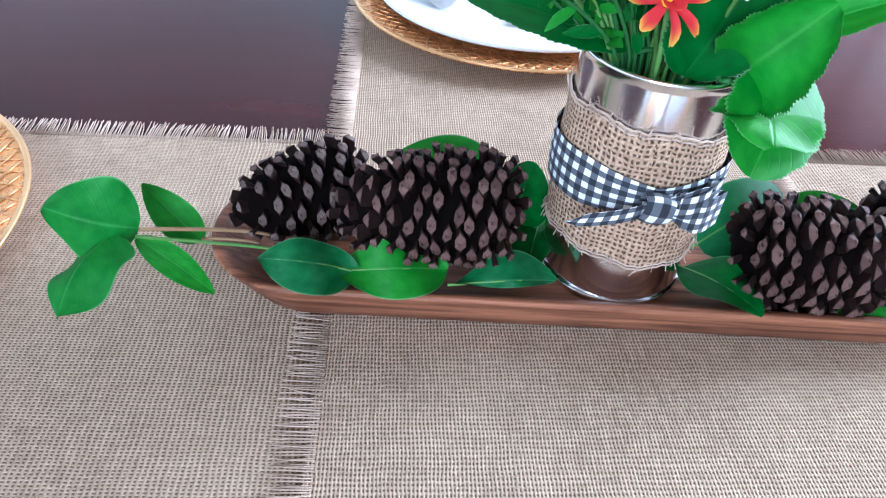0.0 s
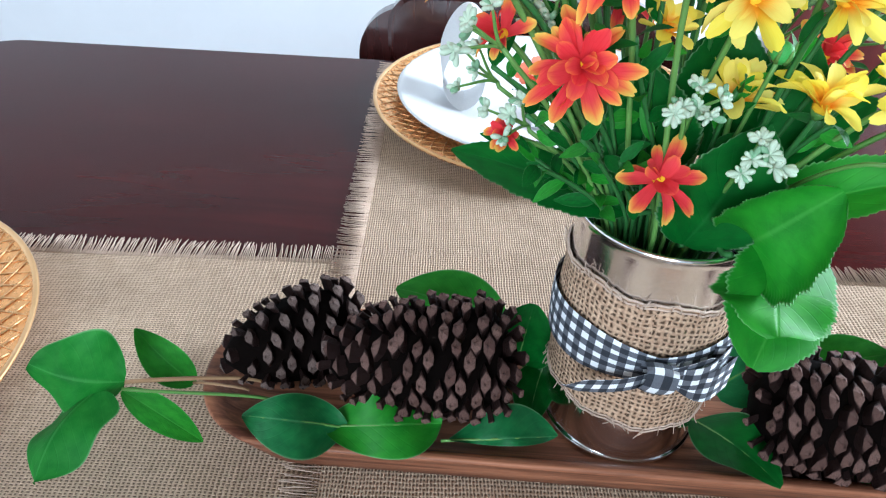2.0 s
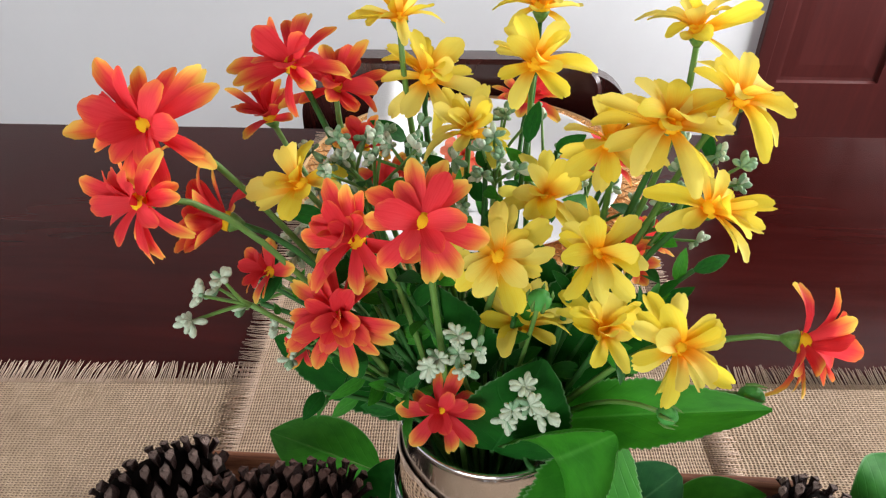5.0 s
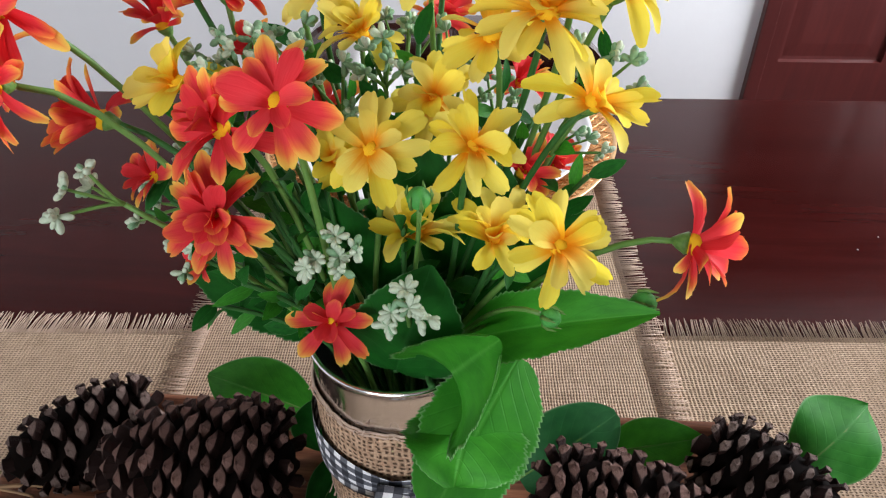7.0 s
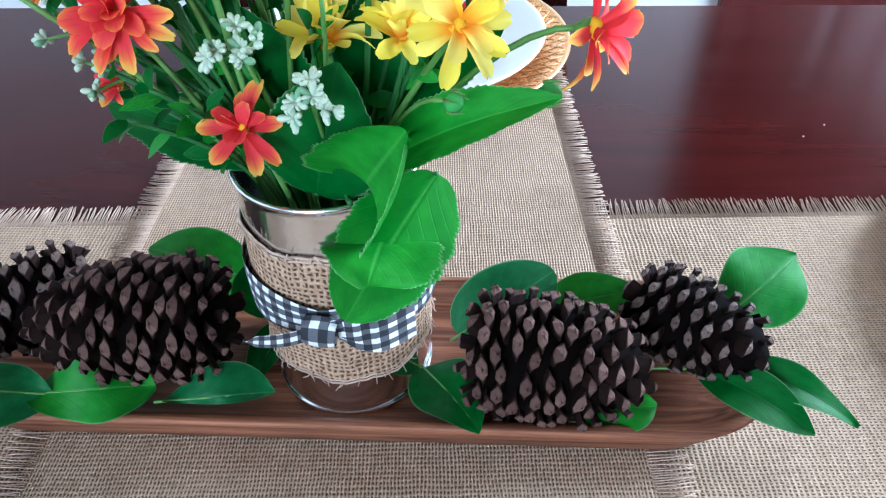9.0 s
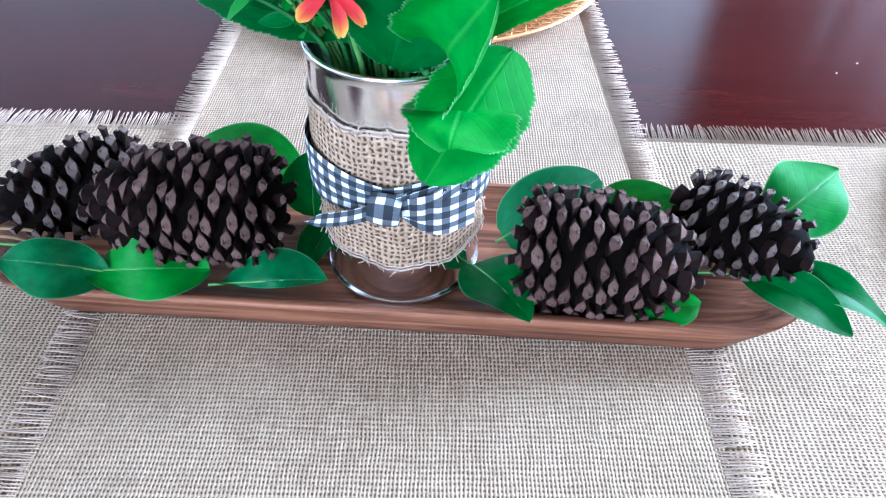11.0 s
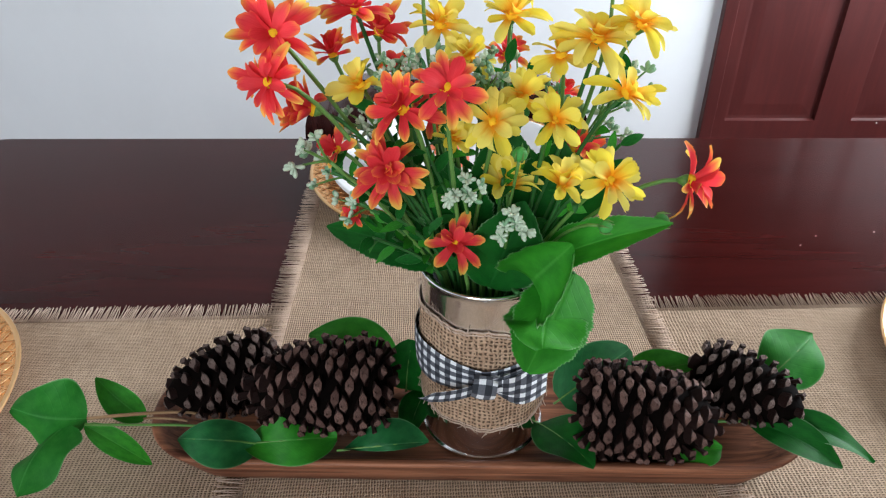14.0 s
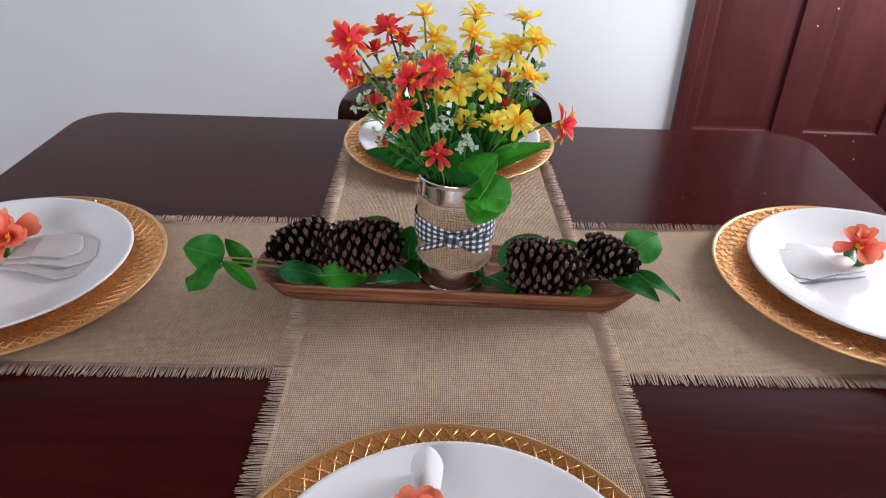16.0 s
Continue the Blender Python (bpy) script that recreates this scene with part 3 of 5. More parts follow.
def lift_low(x, y):
    return TOP + 0.0012


def lift_high(x, y):
    """The upper runner climbs over the lower one where they cross; its own x runs along the table's depth."""
    f = max(0.0, min(1.0, (0.195 - abs(x)) / 0.05))
    return TOP + 0.0012 + 0.0012 * f * f * (3 - 2 * f)


runner("table_runner", 0.625, 0.1425, pose(-0.020, 0.0010, 0, 0, 0, RUN_TURN), "natural tan burlap runner with frayed edges lying along the table", lift_low, 3, M_BURLAP)
runner("table_runner", 0.520, 0.1555, pose(0.0005, 0.0, 0, 0, 0, 90 + 3.1), "natural tan burlap runner with frayed edges laid across another", lift_high, 8, M_BURLAP_CROSS, 0.007)

# ---- place settings ----
SETTINGS = ((-0.503, -0.013), (0.487, 0.038), (-0.014, 0.411), (0.0145, -0.397))


def charger(at, turn):
    e = thing("charger_plate", (at[0], at[1], TOP + 0.0026), "round glossy gold charger plate with a lattice rim", "charger plate", "chargers round the table")
    m = pose(at[0], at[1], TOP + 0.0030, 0, 0, turn) @ Matrix.Diagonal((1.05, 1.05, 0.80, 1.0))
    n = 168
    prof = [(0.085, 0.0), (0.098, 0.0), (0.106, 0.0012), (0.150, 0.0125), (0.1605, 0.0150), (0.1632, 0.0162), (0.1632, 0.0178), (0.1605, 0.0180), (0.1585, 0.0172)]
    part("base", lathe(prof + [(0.118, 0.0062), (0.104, 0.0030), (0.02, 0.0026)], n), M_GOLD, e, m=m)
    part("rolled_edge", lathe([(0.1600, 0.0176), (0.1612, 0.0192), (0.1632, 0.0194), (0.1640, 0.0180), (0.1630, 0.0168)], 96, hollow=True), M_ROPE, e, "pale gold rolled edge", m=m)


    # slanted strands of the lattice rim, half sunk in it
    def strand(a0, sweep, lift, thick):
        pts = []
        for k in range(5):
            t = k / 4
            r, a = 0.1290 + 0.0300 * t, a0 + sweep * t
            pts.append((r * math.cos(a), r * math.sin(a), 0.0092 + 0.0082 * t + lift))
        return tube(pts, [thick * 0.6, thick, thick, thick, thick * 0.6], 4)

    cnt = 70
    lines = [strand(2 * math.pi * k / cnt, 0.15, 0.0007, 0.0007) for k in range(cnt)]
    lines += [strand(2 * math.pi * (k + 0.5) / cnt, -0.15, 0.0004, 0.0006) for k in range(cnt)]
    part("lattice", joined(lines), M_ROPE, e, "gold lattice strands", m=m)
    return e


def dinner_plate(at):
    z = TOP + 0.0056
    ob = part("dinner_plate", lathe([(0.02, 0.0), (0.078, 0.0), (0.082, 0.0006), (0.098, 0.0050), (0.1285, 0.0125), (0.1310, 0.0138), (0.1315, 0.0150), (0.1305, 0.0158), (0.1275, 0.0152), (0.100, 0.0082), (0.084, 0.0040), (0.076, 0.0032), (0.02, 0.0030)], 96), M_PLATE, m=pose(at[0], at[1], z) @ Matrix.Diagonal((1.125, 1.125, 1.32, 1.0)))
    return tagged(ob, "plain round white porcelain dinner plate on a gold charger", "plate", "plates round the table")


for k, at in enumerate(SETTINGS):
    charger(at, 11 * k)
    dinner_plate((at[0] + (-0.015, 0.017, 0.0, 0.005)[k], at[1] + (0.004, 0.005, 0.0, -0.003)[k]))


def petal_mesh(name, lift, curl, groove, width, notch=0.0, plain_tip=1.0):
    """A petal one unit long that starts at the origin and points along y."""
    def place(u, v):
        v = (0.0, 0.25, 0.5, 0.72, 0.88, 0.96, 1.0)[round(v * 6)]
        w = width * (0.40 + 0.75 * v ** 0.8) * (1.0 if v < 0.72 else math.sqrt(max(0.2, 1 - ((v - 0.72) / 0.285) ** 2)))
        s = 2 * u - 1
        tip = -notch * (1 - abs(s)) ** 2 * max(0, (v - 0.8) / 0.2) - 0.05 * s * s * max(0, (v - 0.7) / 0.3)
        return Vector((s * w, 0.05 + 0.95 * v + tip, lift * v - curl * v ** 2.4 + groove * s * s * w))
    return mesh_of(sheet(4, 6, place, lambda u, v: (u, plain_tip * (0.0, 0.25, 0.5, 0.72, 0.88, 0.96, 1.0)[round(v * 6)])), name)


PETALS = {"red": [petal_mesh("petal", 0.10, 0.22, 0.35, 0.148), petal_mesh("petal", 0.16, 0.46, 0.5, 0.136, 0.07), petal_mesh("petal", 0.02, 0.05, 0.4, 0.156)],
          "yellow": [petal_mesh("petal", 0.12, 0.26, 0.4, 0.160, 0.06), petal_mesh("petal", 0.2, 0.54, 0.55, 0.146, 0.03), petal_mesh("petal", 0.05, 0.08, 0.45, 0.170, 0.09)]}
PETALS["red inner"] = [petal_mesh("petal", 0.10, 0.22, 0.3, 0.18, 0.0, 0.78), petal_mesh("petal", 0.2, 0.4, 0.4, 0.17, 0.05, 0.72)]
PETALS["yellow inner"] = [petal_mesh("petal", 0.12, 0.26, 0.35, 0.2, 0.05, 0.8), petal_mesh("petal", 0.2, 0.5, 0.5, 0.19, 0.0, 0.7)]
PETALS["coral"] = [petal_mesh("petal", 0.16, 0.20, 0.5, 0.30, 0.06), petal_mesh("petal", 0.22, 0.34, 0.6, 0.27), petal_mesh("petal", 0.10, 0.10, 0.5, 0.32, 0.10)]
PETALS["coral inner"] = [petal_mesh("petal", 0.2, 0.26, 0.6, 0.26, 0.05)]
for colour, stuff in (("coral", M_CORAL), ("coral inner", M_CORAL), ("red", M_RED), ("yellow", M_YELLOW), ("red inner", M_RED), ("yellow inner", M_YELLOW)):
    for me in PETALS[colour]:
        me.materials.append(stuff)


def dome_mesh():
    loops = []
    for k in range(5):
        a = radians(90 * k / 5)
        loops.append([Vector((math.cos(a) * math.cos(b) * (1 + 0.06 * (i % 2)), math.cos(a) * math.sin(b) * (1 + 0.06 * (i % 2)), 0.62 * math.sin(a) + 0.05 * ((i + k) % 2))) for i, b in enumerate(2 * math.pi * j / 14 for j in range(14))])
    me = mesh_of(rings(loops), "flower_centre")
    me.materials.append(M_DISC)
    return me


def calyx_mesh():
    me = mesh_of(rings([[Vector((r * math.cos(2 * math.pi * j / 8), r * math.sin(2 * math.pi * j / 8), z)) for j in range(8)] for r, z in ((0.1, -0.62), (0.26, -0.4), (0.42, -0.1), (0.36, 0.0))]), "calyx")
    me.materials.append(M_STEM)
    return me


DOME, CALYX = dome_mesh(), calyx_mesh()


def head(parent, colour, at, face, diameter, count, cup, rnd, layers=2):
    """Petals, centre and calyx of one flower that looks along face."""
    base = frame_to(at, face)
    r = diameter / 2
    turn = rnd.uniform(0, 360)
    for lay in range(layers):
        k = count if lay == 0 else max(5, int(count * (0.7 if lay == 1 else 0.5)))
        for i in range(k):
            a = turn + 360 * (i + 0.5 * lay) / k + rnd.gauss(0, 9)
            lean = min(80, cup + (0, 34, 52)[lay] + rnd.gauss(0, 12)) - (rnd.uniform(20, 45) if lay == 0 and rnd.random() < 0.2 else 0)
            size = r * (1.04, 0.84, 0.66)[lay] * rnd.uniform(0.80, 1.1)
            part("petal", rnd.choice(PETALS[colour if lay == 0 else colour + " inner"]), None, parent, m=base @ pose(0, 0, 0.0006 * lay, 0, 0, a) @ pose(0, 0, 0, lean, rnd.gauss(0, 18), 0) @ Matrix.Diagonal((size * rnd.uniform(0.88, 1.15) * max(0.95, min(1.3, 11 / k)), size, size, 1)))
    part("flower_centre", DOME, None, parent, m=base @ Matrix.Diagonal((0.17 * r, 0.17 * r, 0.30 * r, 1)))
    part("calyx", CALYX, None, parent, m=base @ Matrix.Scale(r * 0.42, 4))


def folded_layer(length, w0, w1, thick, sag):
    """A flat folded layer of cloth with an angular end along +x and softly rounded edges."""
    shape = [(0.0, -w0), (0.35 * length, -w0 - 0.4 * (w1 - w0)), (0.80 * length, -w1), (0.97 * length, -0.55 * w1), (length, -0.1 * w1), (0.90 * length, 0.75 * w1), (0.78 * length, w1), (0.35 * length, w0 + 0.45 * (w1 - w0)), (0.0, w0)]
    loops = []
    for inset, z in ((0.0010, 0.0), (0.0, 0.3 * thick), (0.0, 0.7 * thick), (0.0012, thick)):
        loops.append([Vector((x - inset * (x > 0.5 * length), y * (1 - inset / w1), z + sag * math.sin(math.pi * x / length) + 0.0008 * noise.noise((x * 60, y * 60, thick * 900)))) for x, y in shape])
    return rings(loops)


def ring_flower(at, z, turn, face, diameter, seed):
    g = thing("napkin_ring", (at[0], at[1], z), "napkin ring with a coral red cloth flower on it", "napkin ring", "napkin rings")
    part("ring", rings([[Vector((x, 0.0145 * math.cos(b) * q, 0.012 + 0.0125 * math.sin(b) * q)) for b in (2 * math.pi * j / 20 for j in range(20))] for x, q in ((-0.006, 1.0), (0.006, 1.0), (0.006, 0.9), (-0.006, 0.9), (-0.006, 1.0))], False, False), M_STEM_DARK, g, m=pose(at[0], at[1], z, 0, 0, turn))
    head(g, "coral", (at[0], at[1], z + 0.025), face, diameter, 6, 18, random.Random(seed), 2)


def flat_napkin(at, turn, z, material, label, bloom, layers):
    e = thing("napkin", (at[0], at[1], z), label, "napkin", "napkins on the plates")
    for k, (length, w0, w1, spin, thick) in enumerate(layers):
        m = pose(at[0], at[1], z + sum(l[4] for l in layers[:k]) + 0.0004, 0, 0, turn + spin)
        part("napkin_fold", folded_layer(length, w0, w1, thick, 0.004), material, e, m=m, smooth=False)
        edge = [(x, y, thick * 0.6 + 0.004 * math.sin(math.pi * x / length)) for x, y in ((0.30 * length, -w0 - 0.3 * (w1 - w0)), (0.80 * length, -w1), (0.97 * length, -0.55 * w1), (length, -0.1 * w1), (0.90 * length, 0.75 * w1), (0.78 * length, w1), (0.35 * length, w0 + 0.45 * (w1 - w0)))]
        part("piping", tube(edge, 0.0007, 5), M_PIPING, e, "thin grey edge stitching", m=m)
    ring_flower(at, z, turn, (0.05, -0.45, 0.9), bloom, int(1000 * abs(at[0])))


def standing_napkin(at, turn, z, label, height, wide, depth, ring, fold_turn):
    """A napkin drawn through its ring into one upright loop, open along its middle."""
    e = thing("napkin", (at[0], at[1], z), label, "napkin", "napkins on the plates")

    def place(u, v):
        a = 2 * math.pi * u
        w = wide * math.sin(a) * (0.55 + 0.45 * math.cos(a / 2) ** 2) * (0.75 + 0.25 * v)
        h = height * (0.5 - 0.5 * math.cos(a)) ** 0.8 * (0.7 + 0.3 * v)
        return Vector((w, depth * (v - 0.5) + 0.25 * h, 0.002 + h))
    part("napkin_loop", sheet(36, 8, place), M_NAPKIN, e, m=pose(at[0], at[1], z, 0, 0, turn))
    part("napkin_fold", folded_layer(0.060, 0.012, 0.030, 0.003, 0.003), M_NAPKIN, e, m=pose(ring[0], ring[1], z + 0.0004, 0, 0, fold_turn), smooth=False)
    ring_flower(ring, z, turn, (0.0, -0.5, 0.85), 0.050, int(1000 * abs(at[1])))


PZ = TOP + 0.0089
flat_napkin((-0.515, 0.020), -4, PZ, M_NAPKIN_GREY, "pale grey linen napkin in flat folded layers with a flower ring", 0.070, ((0.104, 0.030, 0.038, -6, 0.0035), (0.098, 0.026, 0.034, 6, 0.0035), (0.080, 0.020, 0.028, 14, 0.003)))
flat_napkin((0.490, 0.076), 184, PZ, M_NAPKIN, "white linen napkin folded flat on the plate with a flower ring", 0.056, ((0.120, 0.030, 0.048, 0, 0.0022), (0.100, 0.022, 0.034, 8, 0.002)))
standing_napkin((-0.094, 0.402), 0, PZ, "white linen napkin standing in a soft loop on the plate", 0.085, 0.034, 0.050, (-0.020, 0.405), -65)
standing_napkin((-0.006, -0.302), 0, PZ, "white linen napkin with one slim upright loop", 0.034, 0.016, 0.034, (-0.006, -0.332), -90)

# ---- the wooden tray ----
TRAY = pose(0.0005, 0.0060, 0, 0, 0, -0.2)


def wooden_tray():
    loops = []
    z0 = TOP + 0.0037
    for hx, hy, r, z in ((0.186, 0.0400, 0.038, z0), (0.199, 0.0440, 0.042, z0 + 0.0012), (0.2085, 0.0475, 0.046, z0 + 0.012), (0.2155, 0.0515, 0.050, z0 + 0.0212), (0.2165, 0.0522, 0.0505, z0 + 0.0234), (0.2150, 0.0510, 0.049, z0 + 0.0248), (0.2110, 0.0475, 0.046, z0 + 0.0243), (0.2085, 0.0452, 0.044, z0 + 0.0225), (0.199, 0.0410, 0.040, z0 + 0.0165), (0.184, 0.0350, 0.034, z0 + 0.0136), (0.150, 0.0200, 0.019, z0 + 0.0132)):
        lp = []
        for x, y in outline(hx + 0.003, hy, r, 14):
            lp.append(Vector((x, y + 0.0007 * noise.noise((x * 12, y * 12, 2)), z + (0.0009 * noise.noise((x * 15, y * 15, 5)) if z > z0 + 0.02 else 0))))
        loops.append(lp)
    ob = part("wooden_tray", rings(loops), M_TRAY, m=TRAY)
    return tagged(ob, "long shallow hand-carved acacia wood tray on the runners", "tray")


wooden_tray()
FLOOR = TOP + 0.0037 + 0.0134

# ---- tin can vase ----
CAN = Vector((0.0055, 0.0080, FLOOR))
CAN_R, CAN_H = 0.0392, 0.1300


def tin_can():
    e = thing("tin_can_vase", CAN, "shiny tin can vase with burlap wrap and gingham bow", "vase")
    r, h = CAN_R, CAN_H
    prof = [(0.010, 0.0030), (r - 0.003, 0.0030), (r - 0.0022, 0.0), (r + 0.0010, 0.0), (r + 0.0017, 0.0010), (r + 0.0017, 0.0022), (r + 0.0010, 0.0031), (r - 0.0004, 0.0038), (r, 0.0060), (r, 0.012), (r, h - 0.006), (r - 0.0001, h - 0.0036), (r + 0.0009, h - 0.0022), (r + 0.0012, h - 0.0010), (r + 0.0004, h), (r - 0.0008, h - 0.0004), (r - 0.0012, h - 0.0020), (r - 0.0010, 0.006), (r - 0.002, 0.0045), (0.010, 0.0045)]
    part("can", lathe(prof, 72, CAN), M_STEEL, e)

    def ring_at(a, rad, z):
        return Vector((CAN.x + rad * math.cos(a), CAN.y + rad * math.sin(a), z))

    def wrap_edge(a):
        """Lower and upper edge of the burlap at angle a."""
        lo = 0.7980 + 0.0022 * math.sin(a * 2 + 0.6) + 0.0010 * math.sin(a * 9)
        hi = 0.8690 + 0.0045 * math.cos(a - radians(215)) + 0.0012 * math.sin(a * 7)
        return lo, hi

    def wrap(u, v):
        a = radians(-100) + 2 * math.pi * u
        lo, hi = wrap_edge(a)
        bulge = 0.0007 * noise.noise((math.cos(a) * 3, math.sin(a) * 3, v * 4)) + 0.0011 * math.sin(math.pi * v)
        flare = 0.0002 * max(0, v - 0.85) / 0.15 + 0.0006 * max(0, 0.12 - v) / 0.12
        return ring_at(a, CAN_R + 0.0010 + bulge + flare, lo + (hi - lo) * v)

    sleeve = part("burlap_wrap", sheet(110, 22, wrap, lambda u, v: (u * 2 * math.pi * CAN_R, v * 0.068)), M_WRAP, e, "coarse tan burlap wrap with frayed edges")
    rnd = random.Random(5)
    fr = []
    for k in range(95):
        a = rnd.uniform(0, 2 * math.pi)
        lo, hi = wrap_edge(a)
        for z, s in ((lo, -1), (hi, 1)):
            if rnd.random() < 0.6:
                b = a + rnd.gauss(0, 0.06)
                fr.append(tube([ring_at(a, CAN_R + 0.0022, z - s * 0.002), ring_at((a + b) / 2, CAN_R + 0.0034, z + s * 0.0012), ring_at(b, CAN_R + rnd.uniform(0.002, 0.005), z + s * rnd.uniform(0.001, 0.0045))], 0.00028, 3))
    for z_of in (0, 1):
        for off in (0.0004, -0.0016):
            fr.append(tube([ring_at(a, CAN_R + 0.0016, wrap_edge(a)[z_of] + off + 0.0005 * math.sin(31 * a)) for a in (2 * math.pi * k / 80 for k in range(81))], 0.0006, 4))
    part("frayed_threads", joined(fr), M_FRINGE, sleeve, "loose tan threads")["kind"] = "stuff"

    knot_a = radians(-92)

    def band_mid(a):
        """Height of the ribbon round the can: high at the left of the bow, low at its right."""
        d = math.atan2(math.sin(a - knot_a), math.cos(a - knot_a))
        return 0.8370 - 0.0005 * math.sin(max(-1.57, min(1.57, d))) + 0.003 * math.cos(d)

    def band(u, v):
        a = knot_a + 2 * math.pi * u
        d = abs(math.atan2(math.sin(a - knot_a), math.cos(a - knot_a)))
        w = 0.0072 + 0.0062 * min(1.0, d / 0.8)
        s = 2 * v - 1
        ruck = 0.0006 * math.sin(9 * s + 5 * a) * max(0.0, 1 - d / 1.2)
        return ring_at(a, CAN_R + 0.0046 + ruck + 0.0005 * (1 - s * s), band_mid(a) + w * s)

    ribbon = part("ribbon_band", sheet(120, 8, band, lambda u, v: (u * 2 * math.pi * CAN_R, v * 0.026)), M_GINGHAM, e, "black and white gingham ribbon")
    kc = ring_at(knot_a, CAN_R + 0.0065, 0.8395)

    # bow: local x along the can to the right, y outwards, z up
    side = Vector((math.cos(knot_a + math.pi / 2), math.sin(knot_a + math.pi / 2), 0))
    outw = Vector((math.cos(knot_a), math.sin(knot_a), 0))

    def at(x, y, z):
        hug = -0.5 * x * x / (CAN_R + 0.006)
        return kc + side * x + outw * (y + hug) + UP * z

    def knot(u, v):
        a = 2 * math.pi * u
        s = 2 * v - 1
        pinch = 0.0080 - 0.0014 * s * s
        return at(0.0070 * s + 0.0010 * math.sin(a), 0.0034 + 0.0050 * math.cos(a), (pinch + 0.001 * math.sin(3 * a)) * math.sin(a) - 0.15 * 0.0058 * s)
    part("bow_knot", sheet(20, 8, knot, lambda u, v: (u * 0.028, v * 0.012)), M_GINGHAM, ribbon)

    def loop(length, rise, wide, sgn):
        def place(u, v):
            t, s = u, 2 * v - 1
            a = 2 * math.pi * t
            x = length * (0.5 - 0.5 * math.cos(a))
            w = 0.0030 + (wide - 0.0030) * math.sin(math.pi * min(1.0, x / length * 0.62))
            y = 0.0012 + 0.0052 * math.sin(a) * math.sin(math.pi * min(1, x / length))
            return at(sgn * (x + 0.004), y, rise * x / length + w * s + 0.0006 * math.sin(8 * s))

        def cloth(u, v):
            x = length * (0.5 - 0.5 * math.cos(2 * math.pi * u))
            w = 0.0030 + (wide - 0.0030) * math.sin(math.pi * min(1.0, x / length * 0.62))
            return (x if u < 0.5 else 2 * length - x), (2 * v - 1) * w
        return sheet(26, 6, place, cloth)

    part("bow_loop", loop(0.034, -0.0095, 0.0098, 1), M_GINGHAM, ribbon)
    part("bow_loop", loop(0.028, 0.0040, 0.0072, 1), M_GINGHAM, ribbon)

    def tail(x1, z1, w0, w1, cut, y1):
        def place(u, v):
            s = 2 * v - 1
            x = x1 * (u + cut * (s + 1) * 0.5 * u)
            return at(x, 0.0016 + y1 * u + 0.0008 * math.sin(5 * u), z1 * u + 0.0016 * math.sin(math.pi * u) + (w0 + (w1 - w0) * u) * s * (1 - 0.75 * max(0, u - 0.8) / 0.2))
        return sheet(22, 6, place, lambda u, v: (u * abs(x1), v * 2 * w1))

    part("ribbon_tail", tail(-0.040, -0.0165, 0.0042, 0.0050, -0.08, 0.012), M_GINGHAM, ribbon)
    part("ribbon_tail", tail(0.024, 0.0075, 0.0036, 0.0050, 0.1, 0.004), M_GINGHAM, ribbon)


tin_can()

# ---- pine cones ----
def scale_mesh(material):
    """A woody bract one unit long: a thin blade that ends in a raised diamond with a small blunt point."""
    sec = ((0.0, 0.30, 0.06, 0.0), (0.55, 0.42, 0.075, 0.0), (0.86, 0.46, 0.085, 0.0), (0.935, 0.40, 0.105, 0.0), (0.970, 0.31, 0.120, 0.0), (1.00, 0.225, 0.085, 0.02), (1.045, 0.10, 0.040, 0.035), (1.075, 0.03, 0.012, 0.03))
    loops = [[Vector((-w, y - 0.05 * (y > 0.9), z)), Vector((-0.42 * w, y, z - t)), Vector((0.42 * w, y, z - t)), Vector((w, y - 0.05 * (y > 0.9), z)), Vector((0.42 * w, y, z + t)), Vector((-0.42 * w, y, z + t))] for y, w, t, z in sec]
    v, f, _ = rings(loops)
    uv = [(0.5 + p.x, sec[k // 6][0]) for k, p in enumerate(v)]
    me = mesh_of((v, f, uv), "scale", smooth=False)
    me.materials.append(material)
    return me


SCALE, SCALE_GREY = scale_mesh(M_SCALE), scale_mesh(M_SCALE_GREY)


def cone_profile(s, blunt):
    """Radius along a cone from its butt (0) to its tip (1), as a share of the widest."""
    butt = 0.30 + 0.70 * math.sqrt(1.0 - (1.0 - min(1.0, s / 0.22)) ** 2)
    end = math.sqrt(max(0.03, 1.0 - (max(0.0, s - 0.78) / 0.23) ** 2))
    return butt * end * (1.0 - (1.0 - blunt) * max(0.0, (s - 0.42) / 0.58) ** 1.7)


